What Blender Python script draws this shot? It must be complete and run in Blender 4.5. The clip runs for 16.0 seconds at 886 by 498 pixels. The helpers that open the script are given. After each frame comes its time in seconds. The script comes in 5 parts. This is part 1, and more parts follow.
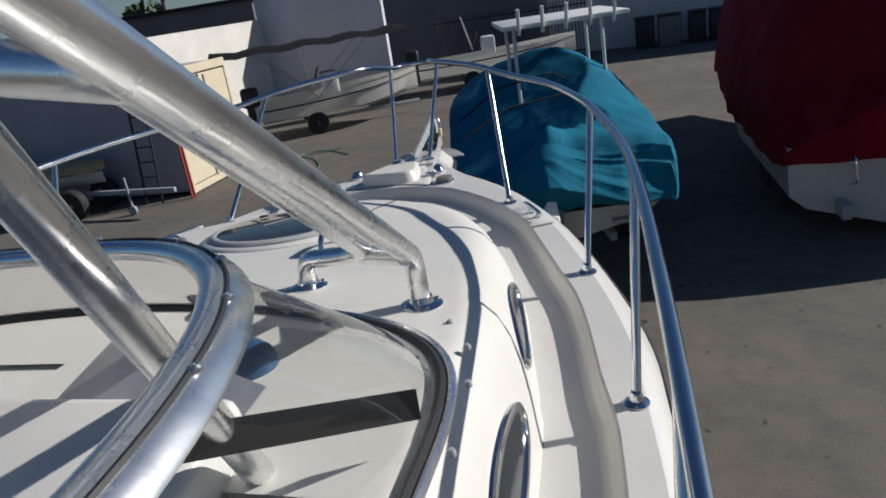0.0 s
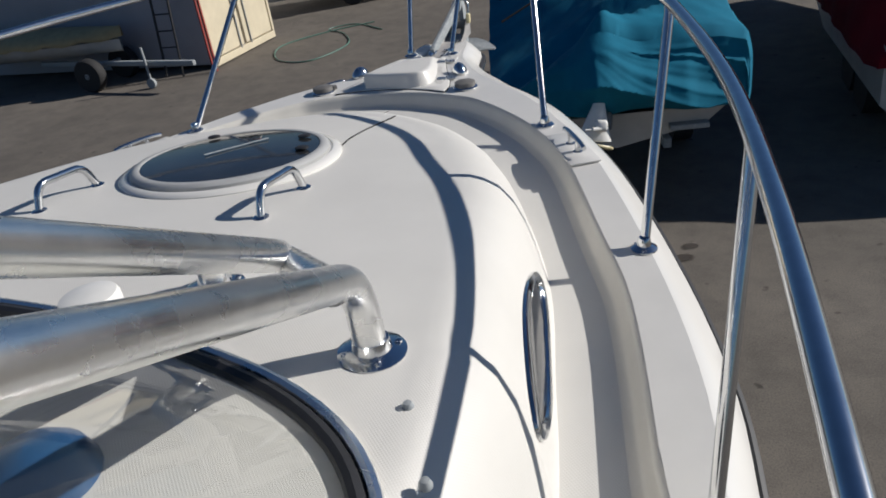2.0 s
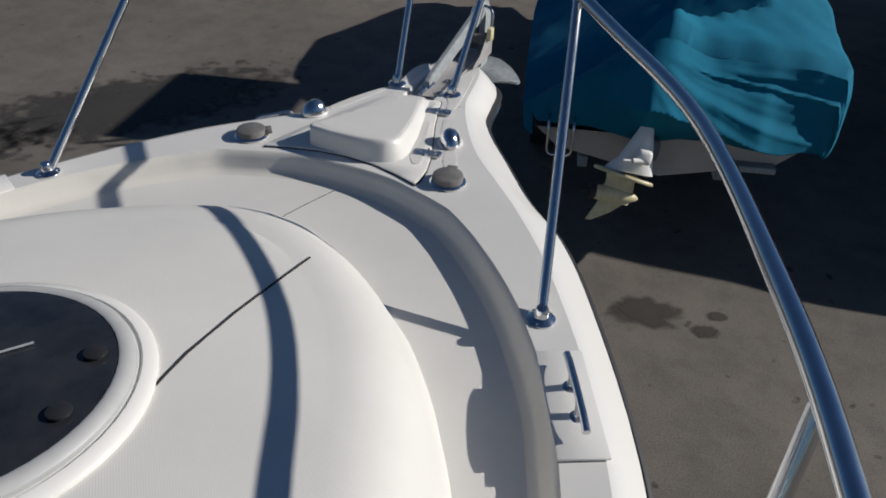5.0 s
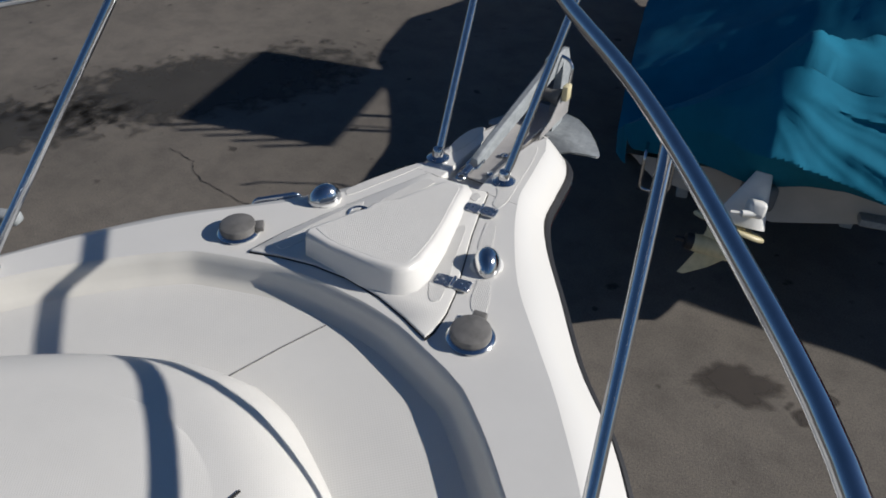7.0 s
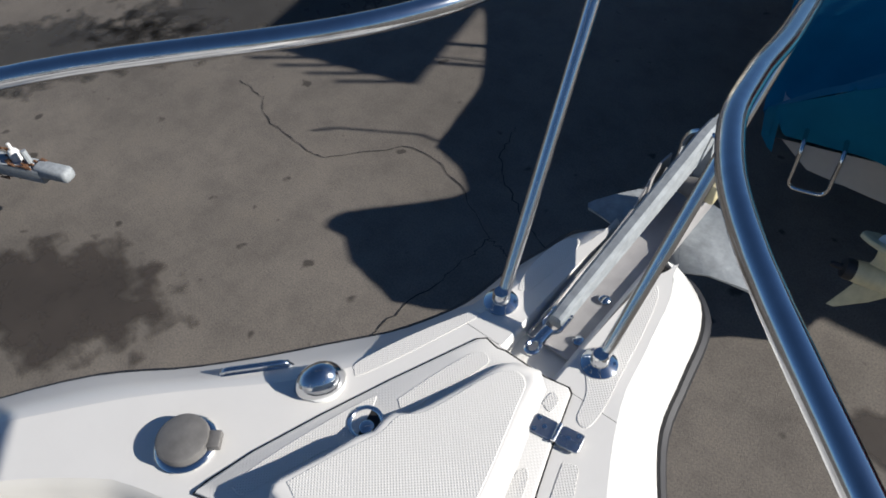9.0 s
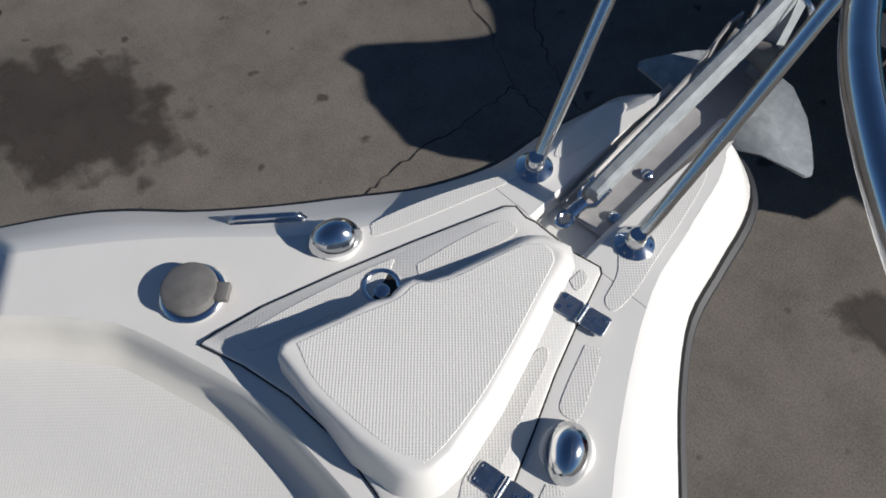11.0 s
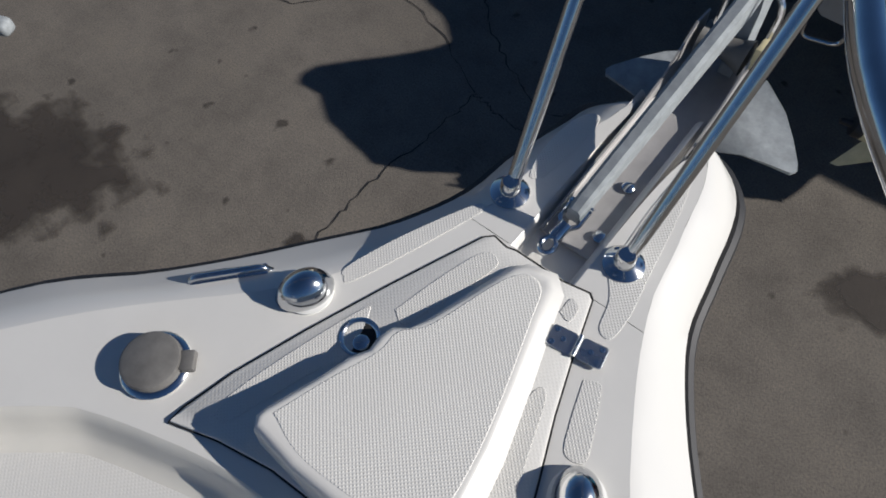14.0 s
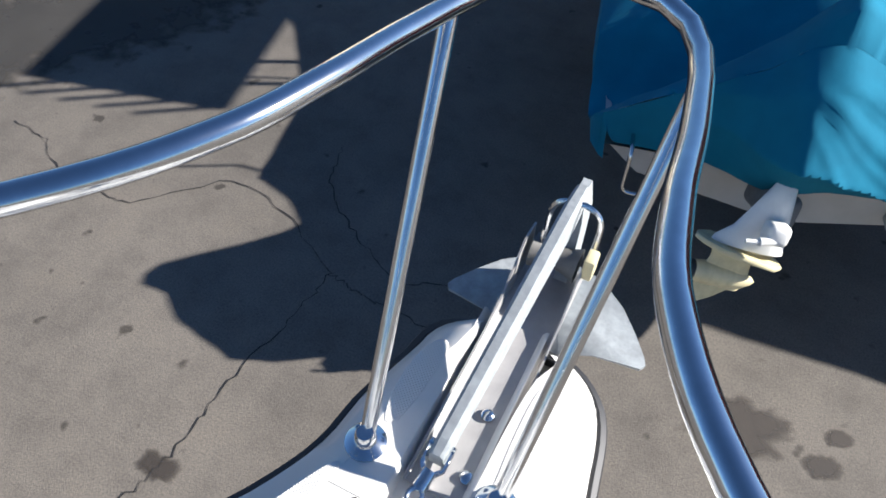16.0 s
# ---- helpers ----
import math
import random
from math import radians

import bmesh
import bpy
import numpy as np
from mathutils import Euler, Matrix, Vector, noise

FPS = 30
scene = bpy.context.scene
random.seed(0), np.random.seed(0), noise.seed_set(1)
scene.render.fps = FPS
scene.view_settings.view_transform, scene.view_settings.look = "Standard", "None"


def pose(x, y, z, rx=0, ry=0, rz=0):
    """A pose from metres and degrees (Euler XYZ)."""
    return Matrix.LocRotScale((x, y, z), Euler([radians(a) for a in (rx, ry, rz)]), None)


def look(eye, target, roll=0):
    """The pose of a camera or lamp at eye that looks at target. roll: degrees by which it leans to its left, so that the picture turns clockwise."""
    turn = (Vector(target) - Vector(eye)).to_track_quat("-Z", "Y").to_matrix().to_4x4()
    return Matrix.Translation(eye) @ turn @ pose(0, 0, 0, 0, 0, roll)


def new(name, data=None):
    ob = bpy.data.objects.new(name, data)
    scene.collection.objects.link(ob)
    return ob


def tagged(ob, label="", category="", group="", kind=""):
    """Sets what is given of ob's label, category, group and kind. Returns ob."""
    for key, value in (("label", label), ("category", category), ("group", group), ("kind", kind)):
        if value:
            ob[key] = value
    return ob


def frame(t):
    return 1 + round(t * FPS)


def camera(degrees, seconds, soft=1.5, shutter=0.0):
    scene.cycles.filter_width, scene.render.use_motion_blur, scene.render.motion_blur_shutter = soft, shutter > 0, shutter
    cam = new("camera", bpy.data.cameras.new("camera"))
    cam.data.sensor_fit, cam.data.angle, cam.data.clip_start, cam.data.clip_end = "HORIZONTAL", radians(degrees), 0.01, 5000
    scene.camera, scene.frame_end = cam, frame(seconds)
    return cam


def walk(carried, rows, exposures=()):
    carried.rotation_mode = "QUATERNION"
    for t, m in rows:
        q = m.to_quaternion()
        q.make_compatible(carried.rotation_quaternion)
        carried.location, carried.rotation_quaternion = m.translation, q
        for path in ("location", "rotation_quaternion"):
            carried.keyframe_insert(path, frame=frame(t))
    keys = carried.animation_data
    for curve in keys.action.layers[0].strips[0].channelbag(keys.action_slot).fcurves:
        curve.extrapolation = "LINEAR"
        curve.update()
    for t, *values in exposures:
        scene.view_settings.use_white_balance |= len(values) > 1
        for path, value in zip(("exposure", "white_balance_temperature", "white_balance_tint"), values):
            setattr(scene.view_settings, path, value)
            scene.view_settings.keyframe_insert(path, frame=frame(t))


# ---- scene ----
cam = camera(64.1, 16.0, soft=1.8)
PATH = [
    (0, (1.349, -3.731, 3.226), (0.828, -1.924, 2.546), -8.9),
    (0.5, (1.352, -3.576, 3.206), (0.944, -1.811, 2.358), -7.9),
    (1, (1.318, -3.375, 3.194), (0.853, -1.654, 2.287), -8.4),
    (1.5, (1.317, -3.187, 3.199), (0.743, -1.528, 2.24), -9.3),
    (2, (1.257, -2.941, 3.142), (0.632, -1.309, 2.17), -8.2),
    (2.5, (1.25, -2.744, 3.17), (0.611, -1.125, 2.186), -8.8),
    (3, (1.226, -2.524, 3.194), (0.601, -0.895, 2.215), -7.8),
    (3.2, (1.205, -2.435, 3.194), (0.591, -0.833, 2.165), -7.5),
    (5.3, (1.015, -1.591, 3.327), (0.381, -0.118, 2.133), 1.9),
    (5.5, (1.0, -1.546, 3.307), (0.354, -0.056, 2.139), 2.2),
    (6, (0.994, -1.339, 3.362), (0.285, 0.078, 2.141), 1.8),
    (6.5, (0.928, -1.15, 3.392), (0.182, 0.207, 2.125), 2.0),
    (7, (0.866, -0.937, 3.369), (0.042, 0.362, 2.09), 0.4),
    (7.5, (0.784, -0.763, 3.434), (-0.058, 0.435, 2.071), 0.9),
    (8, (0.652, -0.507, 3.443), (-0.241, 0.597, 2.034), -1.3),
    (8.5, (0.487, -0.313, 3.404), (-0.422, 0.733, 1.961), -2.6),
    (9, (0.388, -0.089, 3.35), (-0.527, 0.848, 1.838), -4.8),
    (9.5, (0.325, -0.023, 3.33), (-0.535, 0.81, 1.729), -5.4),
    (10, (0.302, -0.03, 3.312), (-0.469, 0.704, 1.619), -4.3),
    (10.2, (0.301, -0.032, 3.297), (-0.431, 0.659, 1.569), -3.8),
    (12.3, (0.304, -0.062, 3.272), (-0.376, 0.566, 1.499), -2.3),
    (12.5, (0.285, -0.06, 3.264), (-0.4, 0.572, 1.495), -2.7),
    (13, (0.254, -0.042, 3.249), (-0.429, 0.57, 1.471), -4.7),
    (13.5, (0.249, -0.019, 3.241), (-0.429, 0.605, 1.466), -6.0),
    (14, (0.243, 0.014, 3.24), (-0.409, 0.715, 1.484), -4.5),
    (14.5, (0.225, 0.06, 3.259), (-0.388, 0.873, 1.538), -2.2),
    (15, (0.2, 0.105, 3.272), (-0.373, 1.045, 1.602), 0.5),
    (15.5, (0.186, 0.164, 3.277), (-0.356, 1.22, 1.667), 2.1),
    (16, (0.184, 0.173, 3.278), (-0.35, 1.354, 1.755), 3.1),
]
EXPO = [(0.0, -0.06, 5960, 10), (1.2, 0.0, 5960, 10), (2.5, -0.14, 5970, 10), (5.5, -0.2, 5960, 10), (7.5, 0.05, 5920, 10), (9.0, 0.42, 5950, 10), (10.0, 0.4, 5950, 10), (12.5, -0.3, 5900, 10), (14.0, -0.05, 5920, 10), (15.0, 0.6, 5900, 10), (16.0, 1.3, 5880, 10)]
walk(cam, [(t, look(eye, target, roll)) for t, eye, target, roll in PATH], EXPO)

# ---- light ----
SUN_AZ, SUN_EL = 0.50, radians(28)
to_sun = Vector((math.cos(SUN_EL) * math.cos(SUN_AZ), math.cos(SUN_EL) * math.sin(SUN_AZ), math.sin(SUN_EL)))
world = bpy.data.worlds.new("sky")
scene.world = world
world.use_nodes = True
wn = world.node_tree.nodes
sky = wn.new("ShaderNodeTexSky")
sky.sky_type, sky.sun_disc = "NISHITA", False
sky.ozone_density, sky.dust_density = 6.0, 0.2
sky.sun_elevation, sky.sun_rotation = SUN_EL, math.pi / 2 - SUN_AZ
world.node_tree.links.new(sky.outputs[0], wn["Background"].inputs[0])
wn["Background"].inputs[1].default_value = 0.05
sun = new("sun", bpy.data.lights.new("sun", "SUN"))
sun.data.energy, sun.data.angle, sun.data.color = 5.6, radians(0.55), (1.0, 0.91, 0.795)
sun.matrix_world = to_sun.to_track_quat("Z", "Y").to_matrix().to_4x4()


# ---- materials ----
def mat(name, col, rough=0.5, metal=0.0, var=0.0, scale=4.0, bump=0.0, bscale=60.0, col2=None, coat=0.0, dirt=0.0, rvar=0.0):
    m = bpy.data.materials.new(name)
    m.use_nodes = True
    nt = m.node_tree
    p = nt.nodes["Principled BSDF"]
    p.inputs["Base Color"].default_value = (*col, 1)
    p.inputs["Roughness"].default_value = rough
    p.inputs["Metallic"].default_value = metal
    p.inputs["Coat Weight"].default_value = coat
    tc = nt.nodes.new("ShaderNodeTexCoord")
    if var or col2 or dirt:
        n = nt.nodes.new("ShaderNodeTexNoise")
        n.inputs["Scale"].default_value, n.inputs["Detail"].default_value, n.inputs["Roughness"].default_value = scale, 8, 0.62
        nt.links.new(tc.outputs["Object"], n.inputs["Vector"])
        r = nt.nodes.new("ShaderNodeValToRGB")
        r.color_ramp.elements[0].position, r.color_ramp.elements[1].position = 0.32, 0.68
        a = col2 or tuple(c * (1 - var) for c in col)
        r.color_ramp.elements[0].color, r.color_ramp.elements[1].color = (*a, 1), (*col, 1)
        nt.links.new(n.outputs["Fac"], r.inputs["Fac"])
        nt.links.new(r.outputs["Color"], p.inputs["Base Color"])
    if rvar:
        n3 = nt.nodes.new("ShaderNodeTexNoise")
        n3.inputs["Scale"].default_value, n3.inputs["Detail"].default_value = 14, 6
        nt.links.new(tc.outputs["Object"], n3.inputs["Vector"])
        mr = nt.nodes.new("ShaderNodeMapRange")
        mr.inputs["To Min"].default_value, mr.inputs["To Max"].default_value = max(rough - rvar, 0.02), rough + rvar
        nt.links.new(n3.outputs["Fac"], mr.inputs["Value"])
        nt.links.new(mr.outputs["Result"], p.inputs["Roughness"])
    if bump:
        n2 = nt.nodes.new("ShaderNodeTexNoise")
        n2.inputs["Scale"].default_value, n2.inputs["Detail"].default_value = bscale, 5
        nt.links.new(tc.outputs["Object"], n2.inputs["Vector"])
        b = nt.nodes.new("ShaderNodeBump")
        b.inputs["Strength"].default_value, b.inputs["Distance"].default_value = bump, 0.01
        nt.links.new(n2.outputs["Fac"], b.inputs["Height"])
        nt.links.new(b.outputs["Normal"], p.inputs["Normal"])
    return m


def nonskid(name, col, pitch=0.0055, depth=0.2):
    """Moulded diamond grip pattern on gelcoat, with faint grey wear."""
    m = mat(name, col, 0.5, var=0.07, scale=3.0)
    nt = m.node_tree
    p = nt.nodes["Principled BSDF"]
    tc = nt.nodes.new("ShaderNodeTexCoord")
    waves = []
    for ang in (45, -45):
        mp = nt.nodes.new("ShaderNodeMapping")
        mp.inputs["Rotation"].default_value = (0, 0, radians(ang))
        nt.links.new(tc.outputs["Object"], mp.inputs["Vector"])
        w = nt.nodes.new("ShaderNodeTexWave")
        w.inputs["Scale"].default_value = 0.314 / pitch
        nt.links.new(mp.outputs["Vector"], w.inputs["Vector"])
        waves.append(w)
    mx = nt.nodes.new("ShaderNodeMath")
    mx.operation = "MULTIPLY"
    nt.links.new(waves[0].outputs["Fac"], mx.inputs[0])
    nt.links.new(waves[1].outputs["Fac"], mx.inputs[1])
    b = nt.nodes.new("ShaderNodeBump")
    b.inputs["Strength"].default_value, b.inputs["Distance"].default_value = depth, 0.0011
    nt.links.new(mx.outputs[0], b.inputs["Height"])
    nt.links.new(b.outputs["Normal"], p.inputs["Normal"])
    return m


def glassy(name, tint, clear, rough=0.03):
    m = bpy.data.materials.new(name)
    m.use_nodes = True
    nt = m.node_tree
    out = nt.nodes["Material Output"]
    p = nt.nodes["Principled BSDF"]
    p.inputs["Base Color"].default_value = (*tint, 1)
    p.inputs["Roughness"].default_value = rough
    t = nt.nodes.new("ShaderNodeBsdfTransparent")
    t.inputs["Color"].default_value = (0.93, 0.95, 0.95, 1)
    mx = nt.nodes.new("ShaderNodeMixShader")
    lw = nt.nodes.new("ShaderNodeFresnel")
    lw.inputs["IOR"].default_value = 1.45
    gl = nt.nodes.new("ShaderNodeBsdfGlossy")
    gl.inputs["Roughness"].default_value = rough
    nt.links.new(lw.outputs[0], mx.inputs[0])
    m2 = nt.nodes.new("ShaderNodeMixShader")
    m2.inputs[0].default_value = clear
    df = nt.nodes.new("ShaderNodeBsdfDiffuse")
    df.inputs["Color"].default_value = (*tint, 1)
    nt.links.new(df.outputs[0], m2.inputs[1])
    nt.links.new(t.outputs[0], m2.inputs[2])
    nt.links.new(m2.outputs[0], mx.inputs[1])
    nt.links.new(gl.outputs[0], mx.inputs[2])
    nt.links.new(mx.outputs[0], out.inputs[0])
    return m


GEL = mat("white_gelcoat", (0.69, 0.675, 0.635), 0.22, var=0.035, scale=2.5, bump=0.03, bscale=5, rvar=0.08)
GRIP = nonskid("nonskid_gelcoat", (0.665, 0.648, 0.605))
GELTOP = nonskid("fine_grip_gelcoat", (0.65, 0.632, 0.588), 0.004)
GELFLAT = mat("deck_gelcoat", (0.67, 0.653, 0.612), 0.33, var=0.06, scale=5, bump=0.02, bscale=9, rvar=0.1)
WEAVE = nonskid("moulded_grip_weave", (0.655, 0.638, 0.595), 0.0047, 0.55)
SATIN = mat("satin_stainless", (0.62, 0.63, 0.64), 0.3, 1.0, var=0.15, scale=60, rvar=0.1)
SS = mat("polished_stainless", (0.66, 0.67, 0.68), 0.13, 1.0, var=0.12, scale=30, rvar=0.05)
ALU = mat("bright_aluminium_pipe", (0.86, 0.86, 0.845), 0.28, 1.0, var=0.1, scale=22, bump=0.02, bscale=60, rvar=0.09)
GALV = mat("galvanised_steel", (0.36, 0.385, 0.395), 0.8, 0.15, var=0.3, scale=40, bump=0.1, bscale=70, rvar=0.1)
BRUSH = mat("brushed_trough_steel", (0.42, 0.405, 0.39), 0.5, 0.15, var=0.25, scale=12, rvar=0.1)
RUB = mat("black_rubber", (0.018, 0.018, 0.02), 0.55, var=0.3, scale=30)
GREY = mat("weathered_grey_plastic", (0.175, 0.168, 0.157), 0.62, var=0.35, scale=25, bump=0.05, bscale=80)
COAMG = mat("yellowed_gelcoat", (0.665, 0.64, 0.575), 0.32, var=0.08, scale=6)
LGREY = mat("light_grey_plastic", (0.42, 0.42, 0.41), 0.45, var=0.1, scale=20)
DARK = mat("dark_gap_and_shadow", (0.012, 0.012, 0.012), 0.8)
SMOKE = mat("smoked_acrylic", (0.012, 0.014, 0.018), 0.06, var=0.6, scale=9, col2=(0.03, 0.032, 0.035), rvar=0.05)
CLEAR = glassy("clear_acrylic", (0.6, 0.61, 0.6), 0.985)
WHITEP = mat("white_plastic", (0.75, 0.74, 0.70), 0.4, var=0.08, scale=20)
CREAM = mat("yellowed_cream_paint", (0.68, 0.60, 0.36), 0.4, var=0.25, scale=14)
BLUEC = mat("teal_blue_canvas", (0.013, 0.158, 0.25), 0.85, var=0.35, scale=2.2, bump=0.12, bscale=220, col2=(0.009, 0.115, 0.19))
REDC = mat("dark_red_canvas", (0.19, 0.007, 0.016), 0.8, var=0.4, scale=1.5, bump=0.1, bscale=200)
for cloth in (BLUEC, REDC):
    cloth.node_tree.nodes["Principled BSDF"].inputs["Specular IOR Level"].default_value = 0.12
HULLW = mat("old_white_hull", (0.5, 0.49, 0.46), 0.4, var=0.2, scale=3)
WALLW = mat("white_stucco", (0.62, 0.60, 0.55), 0.85, var=0.16, scale=1.2, bump=0.25, bscale=50)
SIDEC = mat("weathered_container_paint", (0.40, 0.375, 0.385), 0.7, var=0.12, scale=1.5, bump=0.05, bscale=30)
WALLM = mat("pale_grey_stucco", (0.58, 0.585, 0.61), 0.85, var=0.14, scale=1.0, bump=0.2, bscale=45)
WALLG = mat("grey_block_and_shaded_interior", (0.16, 0.155, 0.16), 0.8, var=0.2, scale=0.8, bump=0.2, bscale=40)
BEIGE = mat("beige_painted_steel", (0.60, 0.53, 0.38), 0.6, var=0.14, scale=3, bump=0.05, bscale=30)
REDP = mat("red_painted_pole", (0.40, 0.05, 0.035), 0.55, var=0.3, scale=10)
TYRE = mat("tyre_rubber", (0.02, 0.02, 0.021), 0.8, var=0.3, scale=40, bump=0.2, bscale=90)
TANC = mat("tan_canvas", (0.40, 0.32, 0.17), 0.85, var=0.25, scale=6, bump=0.1, bscale=150)
BLACKC = mat("black_canvas", (0.016, 0.017, 0.018), 0.85, var=0.3, scale=4)
HOSE = mat("green_rubber_hose", (0.09, 0.19, 0.15), 0.5, var=0.2, scale=10)
LEAF = mat("dark_green_foliage", (0.05, 0.085, 0.03), 0.7, var=0.5, scale=6)
STRAP = mat("black_webbing", (0.025, 0.025, 0.028), 0.8, var=0.2, scale=60)
BLUED = mat("blue_plastic", (0.02, 0.07, 0.17), 0.3, var=0.2, scale=10)
SILVERP = mat("silver_reflective_film", (0.55, 0.56, 0.60), 0.3, 0.6, var=0.35, scale=7, bump=0.3, bscale=12)
CHAIN = mat("rusty_chain", (0.20, 0.10, 0.05), 0.7, 0.3, var=0.5, scale=40)


def asphalt():
    m = mat("aged_asphalt", (0.20, 0.178, 0.152), 0.9, bump=0.0)
    nt = m.node_tree
    p = nt.nodes["Principled BSDF"]
    tc = nt.nodes.new("ShaderNodeTexCoord")

    def noise_node(scale, detail=6, rough=0.6):
        n = nt.nodes.new("ShaderNodeTexNoise")
        n.inputs["Scale"].default_value, n.inputs["Detail"].default_value, n.inputs["Roughness"].default_value = scale, detail, rough
        nt.links.new(tc.outputs["Object"], n.inputs["Vector"])
        return n

    def ramp(src, stops):
        r = nt.nodes.new("ShaderNodeValToRGB")
        e = r.color_ramp.elements
        e[0].position, e[0].color = stops[0][0], (*stops[0][1], 1)
        e[1].position, e[1].color = stops[-1][0], (*stops[-1][1], 1)
        for pos, c in stops[1:-1]:
            k = e.new(pos)
            k.color = (*c, 1)
        nt.links.new(src, r.inputs["Fac"])
        return r

    def mixc(a, b, kind="MULTIPLY", fac=1.0):
        x = nt.nodes.new("ShaderNodeMix")
        x.data_type, x.blend_type = "RGBA", kind
        x.inputs[0].default_value = fac
        nt.links.new(a, x.inputs[6])
        nt.links.new(b, x.inputs[7])
        return x.outputs[2]

    big = ramp(noise_node(0.45, 5).outputs["Fac"], [(0.3, (0.104, 0.092, 0.077)), (0.5, (0.132, 0.116, 0.097)), (0.72, (0.168, 0.148, 0.124))])
    mid = ramp(noise_node(3.0, 8, 0.7).outputs["Fac"], [(0.3, (0.72, 0.72, 0.73)), (0.55, (1, 1, 1)), (0.8, (1.12, 1.1, 1.06))])
    fine = ramp(noise_node(90, 3).outputs["Fac"], [(0.3, (0.7, 0.7, 0.7)), (0.5, (1, 1, 1)), (0.75, (1.3, 1.28, 1.22))])
    spots = ramp(noise_node(7, 2, 0.4).outputs["Fac"], [(0.24, (0.35, 0.34, 0.33)), (0.3, (1, 1, 1)), (1.0, (1, 1, 1))])
    col = mixc(mixc(mixc(big.outputs[0], mid.outputs[0]), fine.outputs[0]), spots.outputs[0])
    nt.links.new(col, p.inputs["Base Color"])
    b = nt.nodes.new("ShaderNodeBump")
    b.inputs["Strength"].default_value, b.inputs["Distance"].default_value = 0.5, 0.006
    nt.links.new(noise_node(120, 4).outputs["Fac"], b.inputs["Height"])
    nt.links.new(b.outputs["Normal"], p.inputs["Normal"])
    return m


ASPH = asphalt()


def stain_mat(name, col, scale):
    """A soaked-in stain that fades out towards its ragged rim."""
    m = mat(name, col, 0.8, var=0.35, scale=scale, bump=0.3, bscale=120)
    nt = m.node_tree
    at = nt.nodes.new("ShaderNodeAttribute")
    at.attribute_name = "soak"
    tc = nt.nodes.new("ShaderNodeTexCoord")
    n = nt.nodes.new("ShaderNodeTexNoise")
    n.inputs["Scale"].default_value, n.inputs["Detail"].default_value = 6, 6
    nt.links.new(tc.outputs["Object"], n.inputs["Vector"])
    ad = nt.nodes.new("ShaderNodeMath")
    ad.operation = "ADD"
    nt.links.new(at.outputs["Fac"], ad.inputs[0])
    nt.links.new(n.outputs["Fac"], ad.inputs[1])
    mr = nt.nodes.new("ShaderNodeMapRange")
    mr.inputs["From Min"].default_value, mr.inputs["From Max"].default_value = 0.62, 0.9
    mr.inputs["To Max"].default_value = 0.85
    nt.links.new(ad.outputs[0], mr.inputs["Value"])
    nt.links.new(mr.outputs["Result"], nt.nodes["Principled BSDF"].inputs["Alpha"])
    return m
STAIN = stain_mat("oil_stained_asphalt", (0.052, 0.042, 0.034), 3)
WET = stain_mat("damp_asphalt", (0.05, 0.046, 0.04), 2)


# ---- mesh tools ----
def part(name, bm, material, parent=None, label="", smooth=True):
    me = bpy.data.meshes.new(name)
    bmesh.ops.recalc_face_normals(bm, faces=bm.faces)
    for fc in bm.faces:
        fc.smooth = smooth
    if smooth:
        for e in bm.edges:
            if len(e.link_faces) == 2 and e.calc_face_angle(0) > radians(38):
                e.smooth = False
    bm.to_mesh(me)
    bm.free()
    me.materials.append(material)
    ob = new(name, me)
    if parent:
        ob.parent = parent
    if label:
        ob["label"] = label
    return ob


def thing(name, label, category, at=(0, 0, 0), rz=0.0, group="", kind=""):
    ob = new(name)
    ob.empty_display_size = 0.1
    ob.matrix_basis = pose(*at, 0, 0, rz)
    return tagged(ob, label, category, group, kind)


def spline(pts, n):
    """n points, evenly in the parameter, on a Catmull-Rom curve through pts."""
    pts = [Vector(p) for p in pts]
    ext = [2 * pts[0] - pts[1], *pts, 2 * pts[-1] - pts[-2]]
    out = []
    for k in range(n):
        u = k / (n - 1) * (len(pts) - 1)
        i = min(int(u), len(pts) - 2)
        t = u - i
        a, b, c, d = ext[i : i + 4]
        out.append(0.5 * (2 * b + (c - a) * t + (2 * a - 5 * b + 4 * c - d) * t * t + (3 * b - a - 3 * c + d) * t**3))
    return out


def tube(bm, pts, r, seg=12, closed=False, r2=None):
    """A round tube along the given points, ends capped. r2: radius at the last point."""
    pts = [Vector(p) for p in pts]
    n = len(pts)
    rings = []
    up = None
    for i, p in enumerate(pts):
        if closed:
            d = pts[(i + 1) % n] - pts[i - 1]
        else:
            d = pts[min(i + 1, n - 1)] - pts[max(i - 1, 0)]
        d.normalize()
        if up is None:
            up = d.orthogonal().normalized()
        up = (up - d * up.dot(d)).normalized()
        side = d.cross(up)
        rr = r if r2 is None else r + (r2 - r) * i / (n - 1)
        rings.append([bm.verts.new(p + rr * (math.cos(a) * up + math.sin(a) * side)) for a in (2 * math.pi * k / seg for k in range(seg))])
    for i in range(n if closed else n - 1):
        a, b = rings[i], rings[(i + 1) % n]
        for k in range(seg):
            bm.faces.new((a[k], a[(k + 1) % seg], b[(k + 1) % seg], b[k]))
    if not closed:
        bm.faces.new(rings[0][::-1])
        bm.faces.new(rings[-1])
    return bm


